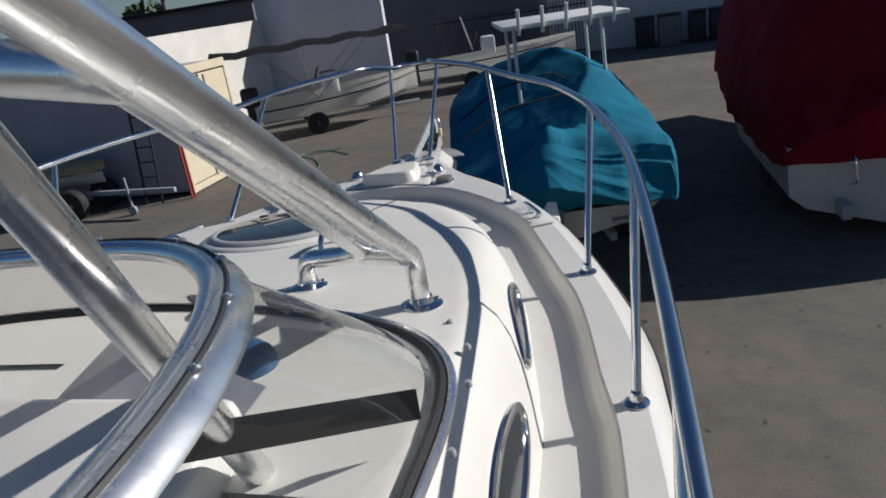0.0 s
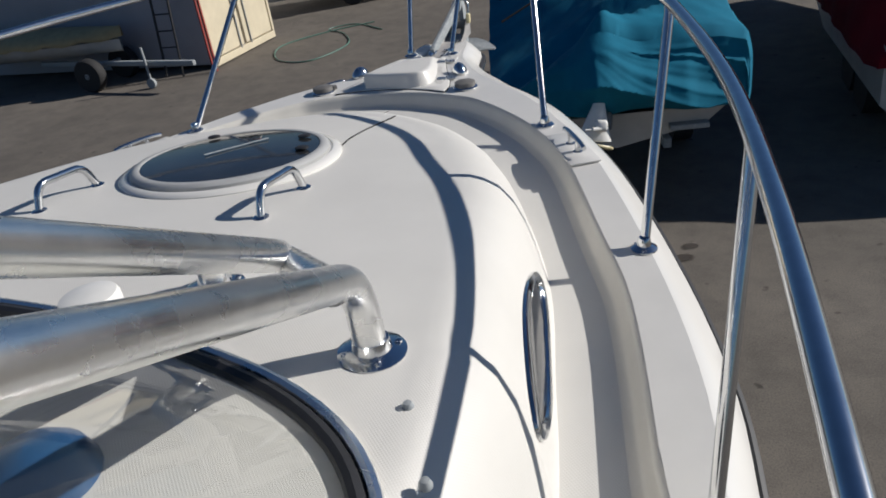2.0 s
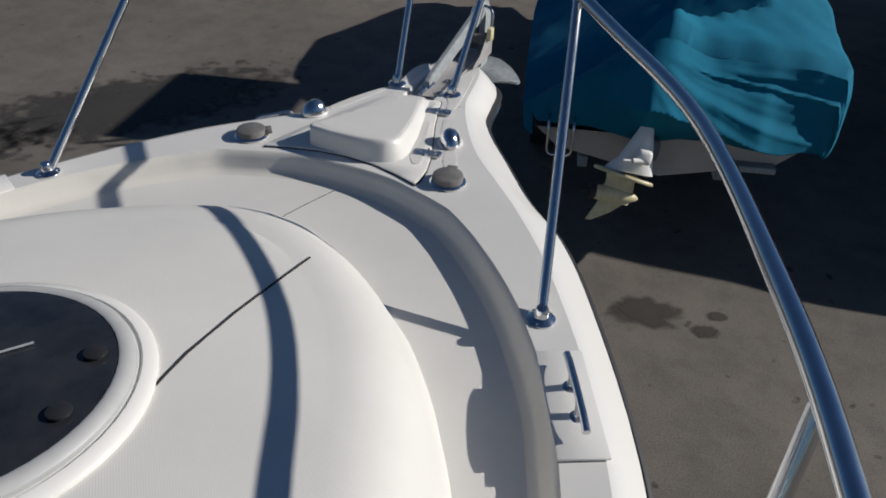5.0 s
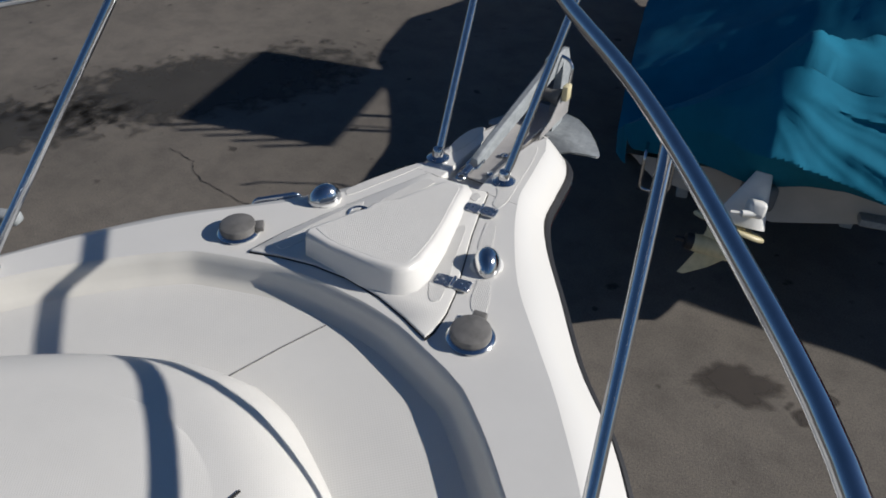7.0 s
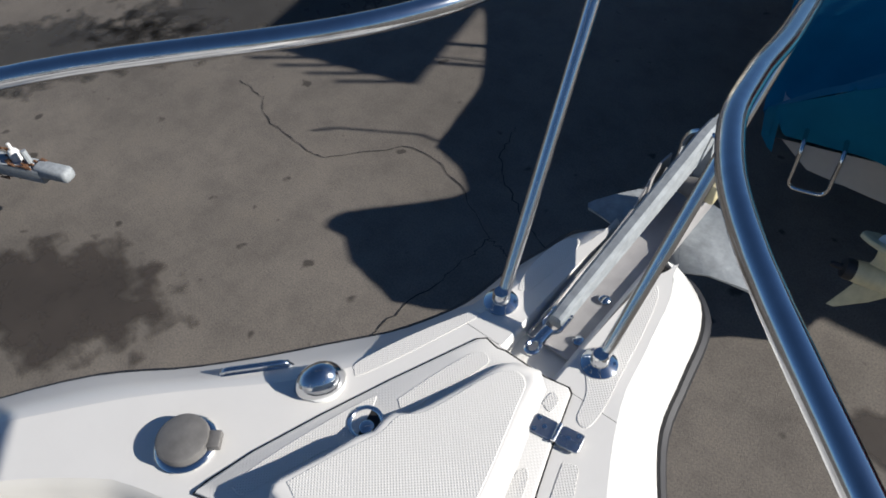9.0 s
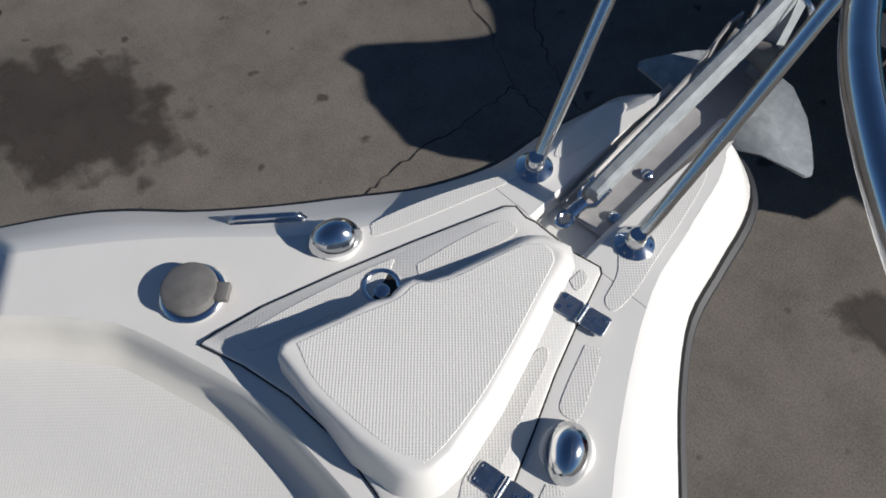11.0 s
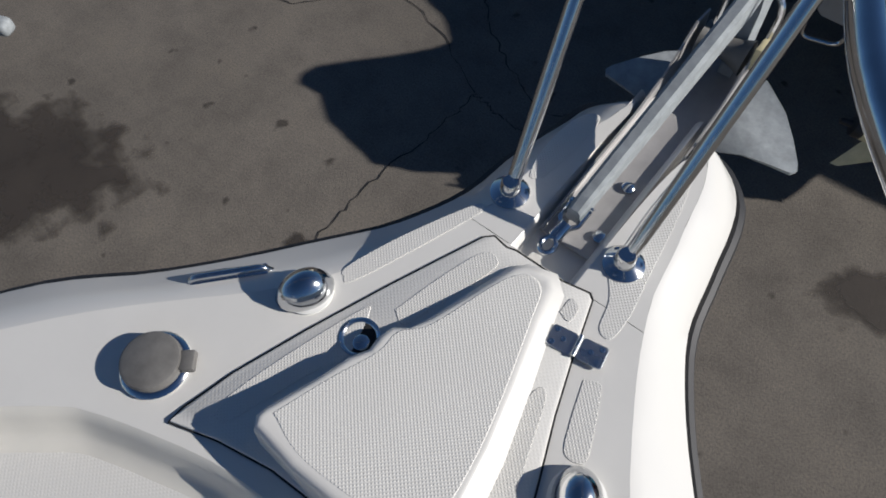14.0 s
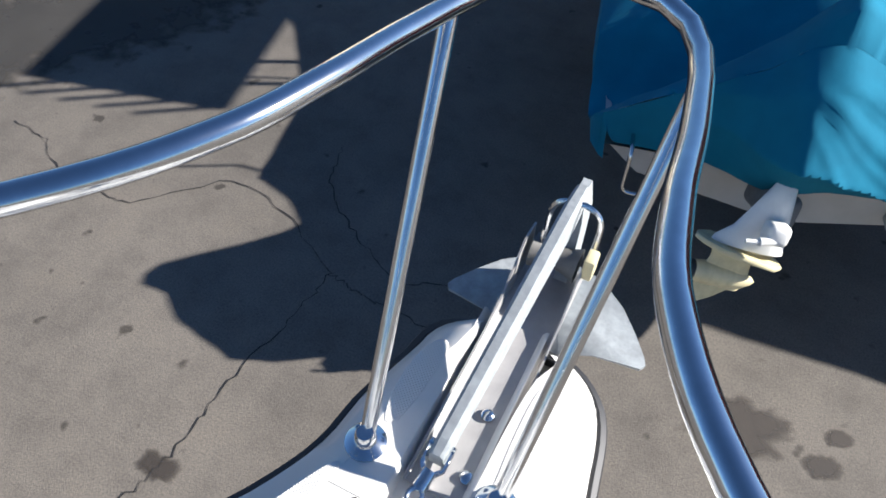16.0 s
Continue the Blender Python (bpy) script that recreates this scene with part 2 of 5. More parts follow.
def rounded(pts, r, n=6):
    """The polyline with its inner corners rounded at radius about r."""
    pts = [Vector(p) for p in pts]
    out = [pts[0]]
    for a, b, c in zip(pts, pts[1:], pts[2:]):
        u, v = (a - b), (c - b)
        k = min(r, u.length * 0.48, v.length * 0.48)
        s, e = b + u.normalized() * k, b + v.normalized() * k
        for i in range(n + 1):
            t = i / n
            out.append((1 - t) ** 2 * s + 2 * t * (1 - t) * b + t * t * e)
    return [*out, pts[-1]]


def box(bm, c, s, bevel=0.0, m=None, seg=2):
    r = bmesh.ops.create_cube(bm, size=1.0)
    vs = r["verts"]
    for v in vs:
        v.co = Vector((v.co.x * s[0], v.co.y * s[1], v.co.z * s[2]))
    if bevel:
        es = list({e for v in vs for e in v.link_edges})
        g = bmesh.ops.bevel(bm, geom=es, offset=bevel, segments=seg, affect="EDGES", profile=0.5)
        vs = list({v for fc in g["faces"] for v in fc.verts} | {v for v in vs if v.is_valid})
    for v in vs:
        v.co = (m @ v.co if m else v.co) + Vector(c)
    return bm


def lathe(bm, c, prof, seg=24, m=None):
    """Turned body about z at c: prof is a list of (radius, height)."""
    rings = []
    for r, h in prof:
        rings.append([bm.verts.new((m @ Vector((r * math.cos(a), r * math.sin(a), h)) if m else Vector((r * math.cos(a), r * math.sin(a), h))) + Vector(c)) for a in (2 * math.pi * k / seg for k in range(seg))])
    for a, b in zip(rings, rings[1:]):
        for k in range(seg):
            bm.faces.new((a[k], a[(k + 1) % seg], b[(k + 1) % seg], b[k]))
    bm.faces.new(rings[0][::-1])
    bm.faces.new(rings[-1])
    return bm


def skin(bm, rows, close=False):
    """Quads between rows of equally many points."""
    grid = [[bm.verts.new(p) for p in row] for row in rows]
    for a, b in zip(grid, grid[1:]):
        n = len(a)
        for k in range(n if close else n - 1):
            quad = (a[k], a[(k + 1) % n], b[(k + 1) % n], b[k])
            try:
                bm.faces.new(quad)
            except ValueError:
                pass
    return grid


def slab(bm, outline, z0, z1, bevel=0.0):
    """A flat body with the given outline in x and y, its upper edge bevelled. z1 may be a function of x, y."""
    top = z1 if callable(z1) else (lambda x, y: z1)
    lo = [bm.verts.new((x, y, z0)) for x, y in outline]
    cx, cy = sum(p[0] for p in outline) / len(outline), sum(p[1] for p in outline) / len(outline)
    n = len(outline)

    def ring(shrink, drop):
        out = []
        for i, (x, y) in enumerate(outline):
            (ax, ay), (bx, by) = outline[i - 1], outline[(i + 1) % n]
            d = Vector((bx - ax, by - ay)).normalized()
            nrm = Vector((-d.y, d.x))
            if nrm.dot(Vector((cx - x, cy - y))) < 0:
                nrm = -nrm
            q = Vector((x, y)) + nrm * shrink
            out.append(bm.verts.new((q.x, q.y, top(x, y) - drop)))
        return out

    rings = [lo, ring(0, bevel), ring(bevel * 0.3, bevel * 0.3), ring(bevel, 0)] if bevel else [lo, ring(0, 0)]
    for a, b in zip(rings, rings[1:]):
        for k in range(n):
            bm.faces.new((a[k], a[(k + 1) % n], b[(k + 1) % n], b[k]))
    bm.faces.new(rings[-1])
    bm.faces.new(lo[::-1])
    return bm


def B():
    return bmesh.new()


# ---- ground ----
bm = B()
n = 60
grid = [[bm.verts.new((-600 * abs(u) ** 3 * (1 if u < 0 else -1), -600 * abs(v) ** 3 * (1 if v < 0 else -1), 0)) for u in [i / n * 2 - 1 for i in range(n + 1)]] for v in [j / n * 2 - 1 for j in range(n + 1)]]
for a, b in zip(grid, grid[1:]):
    for k in range(n):
        bm.faces.new((a[k], a[k + 1], b[k + 1], b[k]))
tagged(part("ground", bm, ASPH), "sunlit aged grey-brown asphalt boatyard ground", "ground", kind="structure")


# ---- the boat under the camera ----
def sheer(y):
    return 2.227 + 0.035 * min(y, 0.0)


LIP = [(0, 0.875), (0.09, 0.865), (0.17, 0.80), (0.215, 0.70), (0.25, 0.57), (0.32, 0.44), (0.43, 0.29), (0.57, 0.10), (0.72, -0.06), (0.87, -0.30), (1.07, -0.70), (1.26, -1.24), (1.38, -1.69), (1.42, -2.06), (1.47, -2.8), (1.50, -4.6)]
EDGE = [(0, 0.845), (0.05, 0.84), (0.11, 0.775), (0.15, 0.67), (0.185, 0.53), (0.245, 0.39), (0.35, 0.21), (0.47, 0.07), (0.60, -0.08), (0.76, -0.30), (0.97, -0.68), (1.17, -1.22), (1.30, -1.68), (1.355, -2.06), (1.41, -2.8), (1.44, -4.6)]
COAM = [(0, -0.035), (0.08, -0.037), (0.18, -0.05), (0.28, -0.08), (0.34, -0.10), (0.40, -0.125), (0.46, -0.17), (0.52, -0.22), (0.64, -0.34), (0.75, -0.48), (0.89, -0.72), (1.06, -1.2), (1.16, -1.5), (1.24, -1.95), (1.31, -2.5), (1.36, -4.6)]
TFOOT = [(0, -0.32), (0.11, -0.34), (0.22, -0.39), (0.32, -0.445), (0.42, -0.52), (0.50, -0.585), (0.57, -0.66), (0.62, -0.72), (0.67, -0.79), (0.76, -0.93), (0.86, -1.14), (0.96, -1.44), (1.02, -1.76), (1.07, -2.04), (1.10, -2.4), (1.16, -4.6)]
TTOP = [(0, -0.53), (0.08, -0.54), (0.16, -0.57), (0.23, -0.615), (0.30, -0.665), (0.365, -0.725), (0.425, -0.795), (0.475, -0.865), (0.52, -0.935), (0.60, -1.08), (0.70, -1.30), (0.79, -1.57), (0.85, -1.83), (0.90, -2.09), (0.94, -2.42), (1.0, -4.6)]
NC = 64


def both(half):
    """Port aft, round the bow, to starboard aft."""
    s = spline([(x, y, 0) for x, y in half], NC)
    return [Vector((-p.x, p.y, 0)) for p in s[:0:-1]] + s


def lifted(curve, z):
    return [Vector((p.x, p.y, z(p.x, p.y) if callable(z) else z)) for p in curve]


def inset(curve, d):
    out = []
    for i, p in enumerate(curve):
        a, b = curve[max(i - 1, 0)], curve[min(i + 1, len(curve) - 1)]
        t = (b - a).normalized()
        out.append(Vector((p.x + t.y * d, p.y - t.x * d, p.z)))
    return out


def trunk_edge_z(x, y):
    return float(np.interp(-y, [0.45, 0.7, 1.03, 1.5, 2.06, 2.6, 4.6], [2.285, 2.32, 2.372, 2.42, 2.480, 2.50, 2.52]))


def trunk_z(x, y):
    """Height of the cabin top."""
    w = float(np.interp(-y, [-p[1] for p in TTOP], [p[0] for p in TTOP]))
    return trunk_edge_z(x, y) + 0.02 * max(0.0, 1 - (x / max(w, 0.05)) ** 2) * min(1.0, max(0.0, (-y - 0.45) / 0.5))


def floor_z(x, y):
    return sheer(y) - 0.06


boat = thing("motor_boat", "white fibreglass motor boat with stainless bow rail on a trailer", "boat")
lip, edge, coam, tfoot, ttop = both(LIP), both(EDGE), both(COAM), both(TFOOT), both(TTOP)

# hull
bm = B()
rows = []
for k, (sc, dz) in enumerate(((1.0, -0.075), (0.985, -0.16), (0.9, -0.55), (0.78, -0.95), (0.62, -1.2), (0.12, -1.62))):
    rows.append([Vector((p.x * sc, p.y - 0.9 * (1 - sc) * max(0, min(1, (p.y + 1.5) / 2)), sheer(p.y) + dz + (0.45 * max(0, p.y + 0.6) if k == 5 else 0))) for p in lip])
skin(bm, rows)
part("hull", bm, GEL, boat)

# deck moulding: rounded shoulder, gunwale flat
bm = B()
skin(bm, [
    lifted(lip, lambda x, y: sheer(y) - 0.075),
    lifted(inset(lip, 0.002), lambda x, y: sheer(y) - 0.06),
    lifted([a.lerp(b, 0.45) for a, b in zip(lip, edge)], lambda x, y: sheer(y) - 0.028),
    lifted([a.lerp(b, 0.8) for a, b in zip(lip, edge)], lambda x, y: sheer(y) - 0.006),
    lifted(edge, lambda x, y: sheer(y)),
])
gap = [fc for fc in bm.faces if fc.calc_center_median().y > 0.8 and -0.052 < fc.calc_center_median().x < 0.07]
bmesh.ops.delete(bm, geom=gap, context="FACES")
part("gunwale_shoulder", bm, GEL, boat)
bm = B()
skin(bm, [
    lifted(coam, lambda x, y: sheer(y)),
    lifted(inset(coam, 0.008), lambda x, y: sheer(y) - 0.004),
    lifted(inset(coam, 0.016), lambda x, y: sheer(y) - 0.02),
    lifted(inset(coam, 0.026), lambda x, y: sheer(y) - 0.045),
    lifted(inset(coam, 0.036), lambda x, y: sheer(y) - 0.056),
    lifted(inset(coam, 0.055), floor_z),
])
part("coaming", bm, COAMG, boat)
bm = B()
f_out = lifted(inset(coam, 0.055), floor_z)
f_in = lifted(tfoot, floor_z)
skin(bm, [f_out, *[[a.lerp(b, t) for a, b in zip(f_out, f_in)] for t in (0.25, 0.5, 0.75)], f_in])
part("side_deck", bm, GRIP, boat, "recessed walkway with moulded grip pattern")
# cabin trunk wall and top
PROFILE = ((0.02, 0.03), (0.06, 0.13), (0.13, 0.33), (0.22, 0.52), (0.34, 0.70), (0.50, 0.845), (0.68, 0.93), (0.85, 0.98), (1.0, 1.0))
bm = B()
rows = [f_in]
for t, h in PROFILE:
    rows.append([Vector((a.x + (b.x - a.x) * t, a.y + (b.y - a.y) * t, floor_z(a.x, a.y) + h * (trunk_edge_z(b.x, b.y) - floor_z(a.x, a.y)))) for a, b in zip(tfoot, ttop)])
n_side = len(rows)
for sc in (0.97, 0.9, 0.8, 0.6, 0.4, 0.2, 0.0):
    rows.append([Vector((p.x * sc, p.y, trunk_z(p.x * sc, p.y))) for p in ttop])
grid = [[bm.verts.new(v) for v in r] for r in rows]
for j, (ra, rb) in enumerate(zip(grid, grid[1:])):
    for k in range(len(ra) - 1):
        if j >= n_side - 1 and ra[k].co.y < -2.62:
            continue
        try:
            bm.faces.new((ra[k], ra[k + 1], rb[k + 1], rb[k]))
        except ValueError:
            pass
bmesh.ops.remove_doubles(bm, verts=bm.verts, dist=0.0005)
part("cabin_trunk", bm, GELTOP, boat, "smooth white cabin trunk with rounded shoulders")
bm = B()
tube(bm, [Vector((x, y, floor_z(x, y) + 0.0006)) for x, y in ((-0.075, -0.33), (-0.03, -0.2), (0.01, -0.10))], 0.0016, 5)
part("seam_and_step_shadow", bm, GREY, boat, "fine joint across the walkway")

# rub rail
bm = B()
tube(bm, lifted(inset(lip, -0.006), lambda x, y: sheer(y) - 0.088), 0.014, 8)
part("rub_rail", bm, RUB, boat, "black rubber rub rail")
bm = B()
tube(bm, lifted(inset(lip, -0.012), lambda x, y: sheer(y) - 0.110), 0.008, 6)
part("rub_rail_insert", bm, SS, boat)


# foredeck between the coaming and the stem
SLOT_X, SLOT_Y0 = 0.012, 0.492
SLOT_S = {1: 0.072, -1: 0.055}
bm = B()


def at_y(curve, y):
    ys = [-q[1] for q in curve]
    return float(np.interp(-y, ys, [q[0] for q in curve]))


def deck_strip(side, x_in, x_out, ys):
    rows = []
    for y in ys:
        a, b = x_in(y), x_out(y)
        rows.append([Vector((side * (a + (b - a) * t), y, sheer(y))) for t in (0, 0.33, 0.66, 1)])
    skin(bm, rows)


EDGE_S = [(p.x, p.y) for p in spline([(x, y, 0) for x, y in EDGE], 200)]
COAM_S = [(p.x, p.y) for p in spline([(x, y, 0) for x, y in COAM], 200)]
ys = [0.84 - 0.845 * k / 30 for k in range(31)]
for side in (1, -1):
    xi = lambda y, w=SLOT_S[side]: w
    deck_strip(side, xi, lambda y: max(at_y(EDGE_S, y), xi(y) + 0.001), [y for y in ys if y > SLOT_Y0] + [SLOT_Y0 + 0.001])
    deck_strip(side, lambda y: 0.0, lambda y: at_y(EDGE_S, y), [SLOT_Y0] + [y for y in ys if y <= SLOT_Y0] + [-0.02, -0.036])
    ya = [-0.036 - 4.56 * (k / 60) ** 1.7 for k in range(61)]
    deck_strip(side, lambda y: at_y(COAM_S, y), lambda y: at_y(EDGE_S, y), ya)
bmesh.ops.remove_doubles(bm, verts=bm.verts, dist=0.0006)
part("foredeck", bm, GELFLAT, boat, "smooth gunwale and foredeck moulding")
# sunken slot for the anchor
bm = B()
ys = [SLOT_Y0 + 0.41 * k / 16 for k in range(17)]
for side in (1, -1):
    w = SLOT_S[side]
    skin(bm, [[Vector((side * (w - a), y, sheer(y) - b)) for y in ys] for a, b in ((0, 0), (0.005, 0.002), (0.009, 0.007), (0.012, 0.014), (0.015, 0.030))])
skin(bm, [[Vector((x, y, sheer(y) - 0.028)) for y in ys] for x in (-0.042, 0.0, 0.058)])
skin(bm, [[Vector((x, SLOT_Y0 - a, sheer(0) - b)) for x in (-0.055, 0.0, 0.072)] for a, b in ((0, 0.0), (-0.004, 0.028))])
part("anchor_slot", bm, GELFLAT, boat, "sunken slot in the stem")

# the stem is not quite symmetric: port shoulder slimmer, starboard corner fuller
WARP_Y = [-1.4, -0.5, -0.175, 0.04, 0.24, 0.42, 0.55, 0.65, 0.78, 0.86]
WARP_P = [0.0, 0.02, 0.035, 0.04, 0.065, 0.072, 0.06, 0.045, 0.04, 0.0]
EDGE_H, COAM_H = EDGE[::-1], COAM[::-1]
for ob in boat.children:
    if ob.type == "MESH" and ob.name.split(".")[0] in ("hull", "gunwale_shoulder", "rub_rail", "rub_rail_insert", "foredeck"):
        for v in ob.data.vertices:
            x, y = v.co.x, v.co.y
            if y < -1.4:
                continue
            e = max(0.07, float(np.interp(y, [q[1] for q in EDGE_H], [q[0] for q in EDGE_H])))
            c = float(np.interp(y, [q[1] for q in COAM_H], [q[0] for q in COAM_H])) if y < -0.036 else 0.0
            k = min(1.0, max(0.0, (abs(x) - c) / max(0.02, e - c))) ** 2
            if x < 0:
                v.co.x = x + k * float(np.interp(y, WARP_Y, WARP_P))
            else:
                v.co.x = x + k * float(np.interp(y, [0.55, 0.7, 0.8, 0.88], [0.0, 0.012, 0.03, 0.045]))
            if y > 0.7:
                v.co.y = y + 0.03 * min(1.0, (y - 0.7) / 0.12)

# steel anchor trough lying in the slot
zt = sheer(0.6)
bm = B()
rows = []
for y, z, wall_l, wall_r in ((0.555, -0.018, 0.006, 0.003), (0.7, -0.018, 0.018, 0.004), (0.85, -0.018, 0.022, 0.010), (0.93, -0.016, 0.04, 0.034), (1.02, -0.014, 0.10, 0.105), (1.07, -0.012, 0.09, 0.10)):
    rows.append([Vector((x, y, zt + z + h)) for x, h in ((-0.031, wall_l), (-0.031, 0.002), (-0.028, 0.0), (0.074, 0.0), (0.078, 0.003), (0.081, wall_r), (0.0845, wall_r), (0.082, -0.004), (-0.035, -0.004), (-0.035, wall_l))])
skin(bm, rows, True)
for r in (rows[0], rows[-1]):
    bm.faces.new([bm.verts.new(v) for v in r])
roller = part("anchor_roller_bracket", bm, BRUSH, boat, "scratched stainless steel anchor trough")
for x, y in ((0.038, 0.712), (0.052, 0.60)):
    bm = B()
    lathe(bm, (x, y, zt - 0.016), [(0.012, 0), (0.012, 0.004), (0.008, 0.008), (0.002, 0.009)], 14)
    part("bolt", bm, SS, roller)
bm = B()
lathe(bm, (-0.02, 1.035, zt + 0.045), [(0.034, 0), (0.026, 0.02), (0.02, 0.045), (0.026, 0.07), (0.034, 0.09)], 20, Matrix.Rotation(radians(90), 3, "Y"))
part("roller", bm, GREY, roller, "grey plastic roller")
bm = B()
box(bm, (0.092, 1.015, zt + 0.082), (0.02, 0.035, 0.05), 0.004)
part("spacer_block", bm, CREAM, roller, "yellowed plastic spacer")
bm = B()
tube(bm, rounded([(-0.006, 1.03, zt + 0.04), (-0.006, 1.055, zt + 0.178), (0.088, 1.055, zt + 0.178), (0.088, 1.03, zt + 0.06)], 0.045, 10), 0.0055, 8)
part("retaining_bail", bm, SS, roller)

# anchor locker lid: border panel, raised box, dark joint round it
LID = [(-0.266, -0.05), (-0.19, -0.024), (-0.1, -0.004), (0.0, 0.003), (0.1, -0.008), (0.19, -0.032), (0.262, -0.058), (0.268, -0.03), (0.262, 0.03), (0.244, 0.098), (0.2, 0.215), (0.165, 0.305), (0.137, 0.39), (0.118, 0.455), (0.108, 0.488), (0.098, 0.496), (0.052, 0.487), (-0.035, 0.487), (-0.052, 0.482), (-0.08, 0.487), (-0.094, 0.474), (-0.12, 0.41), (-0.16, 0.31), (-0.208, 0.18), (-0.248, 0.06), (-0.266, -0.02)]
RIM = [(x * 1.014, (y - 0.22) * 1.012 + 0.22) for x, y in LID]
bm = B()
slab(bm, RIM, sheer(0) - 0.01, sheer(0) + 0.0022)
part("locker_joint", bm, DARK, boat)
bm = B()
slab(bm, LID, sheer(0) - 0.012, sheer(0) + 0.007, 0.006)
lid = part("anchor_locker_lid", bm, GRIP, boat, "white locker lid with raised step")
BOX = [(-0.148, 0.035), (-0.136, 0.019), (-0.06, 0.014), (0.04, 0.018), (0.112, 0.03), (0.132, 0.04), (0.145, 0.062), (0.147, 0.1), (0.127, 0.2), (0.098, 0.3), (0.066, 0.4), (0.05, 0.458), (0.038, 0.468), (0.0, 0.464), (-0.012, 0.452), (-0.032, 0.385), (-0.058, 0.3), (-0.072, 0.268), (-0.092, 0.253), (-0.097, 0.232), (-0.094, 0.206), (-0.108, 0.18), (-0.122, 0.125), (-0.146, 0.05)]


def step_z(y):
    return sheer(0) + 0.070 - 0.048 * max(0.0, (y - 0.03) / 0.43)


bm = B()
cx, cy = 0.01, 0.2
rows = []
for grow, drop in ((0.016, 1.0), (0.011, 0.72), (0.004, 0.22), (0.0, 0.08), (-0.004, 0.02), (-0.009, 0.0), (-0.014, 0.0)):
    ring = []
    for i, (x, y) in enumerate(BOX):
        (ax, ay), (bx, by) = BOX[i - 1], BOX[(i + 1) % len(BOX)]
        d = Vector((bx - ax, by - ay)).normalized()
        g = grow * (1.5 if x > 0.03 and grow > 0 else 0.55 if y < 0.05 and grow > 0 else 1.0)
        top = step_z(y)
        ring.append(Vector((x + d.y * g, y - d.x * g, top - drop * (top - sheer(0) - 0.006))))
    rows.append(ring)
skin(bm, rows, True)
bm.faces.new([bm.verts.new(v) for v in rows[-1]])
bmesh.ops.remove_doubles(bm, verts=bm.verts, dist=0.0002)
part("raised_step", bm, GELFLAT, lid, "raised step moulded into the lid")


def pad(name, outline, z, parent, material):
    """A thin moulded grip panel with a soft edge, following the height z(y)."""
    n_ = 72
    loop = spline([*[(x, y, 0) for x, y in outline], (*outline[0], 0)], n_)[:-1]
    c = sum(loop, Vector()) / len(loop)
    bm = B()
    rows = [[Vector((c.x + (p.x - c.x) * k, c.y + (p.y - c.y) * k, 0)) for p in loop] for k in (1.0, 0.985)]
    rows = [[Vector((p.x, p.y, z(p.y) + h)) for p in r] for r, h in zip(rows, (-0.0008, 0.0007))]
    skin(bm, rows, True)
    bm.faces.new([bm.verts.new(v) for v in rows[-1]])
    bmesh.ops.remove_doubles(bm, verts=bm.verts, dist=0.0001)
    part(name, bm, material, parent, "moulded grip panel", smooth=False)


flat_lid = lambda y: sheer(0) + 0.0075
flat_deck = lambda y: sheer(y) + 0.0005
pad("grip_panel", [(x * 0.9 + 0.001, (y - 0.22) * 0.93 + 0.222) for x, y in BOX[::2]], step_z, lid, WEAVE)
pad("grip_panel", [(-0.222, -0.005), (-0.2, 0.0), (-0.178, 0.06), (-0.15, 0.14), (-0.128, 0.185), (-0.15, 0.26), (-0.165, 0.25), (-0.205, 0.12), (-0.225, 0.03)], flat_lid, lid, WEAVE)
pad("grip_panel", [(-0.122, 0.285), (-0.095, 0.275), (-0.078, 0.32), (-0.045, 0.43), (-0.05, 0.455), (-0.075, 0.45), (-0.1, 0.38)], flat_lid, lid, WEAVE)
pad("grip_panel", [(0.175, 0.09), (0.205, 0.045), (0.226, 0.05), (0.222, 0.085), (0.17, 0.23), (0.142, 0.315), (0.125, 0.325), (0.122, 0.29), (0.148, 0.19)], flat_lid, lid, WEAVE)
pad("grip_panel", [(0.08, 0.44), (0.1, 0.435), (0.1, 0.46), (0.082, 0.47)], flat_lid, lid, WEAVE)
pad("grip_panel", [(0.098, 0.548), (0.128, 0.505), (0.142, 0.455), (0.165, 0.452), (0.168, 0.5), (0.155, 0.58), (0.14, 0.68), (0.12, 0.77), (0.098, 0.79), (0.092, 0.7)], flat_deck, boat, WEAVE)
pad("grip_panel", [(0.168, 0.375), (0.19, 0.385), (0.205, 0.36), (0.235, 0.285), (0.228, 0.268), (0.205, 0.27), (0.188, 0.31)], flat_deck, boat, WEAVE)
pad("grip_panel", [(0.262, 0.172), (0.29, 0.18), (0.325, 0.115), (0.335, 0.075), (0.31, 0.07), (0.285, 0.1)], flat_deck, boat, WEAVE)
pad("grip_panel", [(-0.125, 0.515), (-0.142, 0.52), (-0.2, 0.4), (-0.235, 0.3), (-0.228, 0.28), (-0.21, 0.285), (-0.165, 0.4)], flat_deck, boat, WEAVE)
pad("grip_panel", [(-0.085, 0.63), (-0.105, 0.62), (-0.12, 0.68), (-0.115, 0.76), (-0.095, 0.8), (-0.075, 0.79), (-0.075, 0.7)], flat_deck, boat, WEAVE)
LX, LY = -0.134, 0.219
bm = B()
lathe(bm, (LX, LY, sheer(0) + 0.004), [(0.031, 0), (0.032, 0.006), (0.029, 0.0075), (0.026, 0.006), (0.024, 0.0035)], 32)
latch = part("turn_latch", bm, SS, lid, "round chrome pull latch")
bm = B()
lathe(bm, (LX, LY, sheer(0) + 0.004), [(0.024, 0.0), (0.024, 0.0038), (0.0015, 0.0042)], 28)
part("latch_well", bm, DARK, latch)
bm = B()
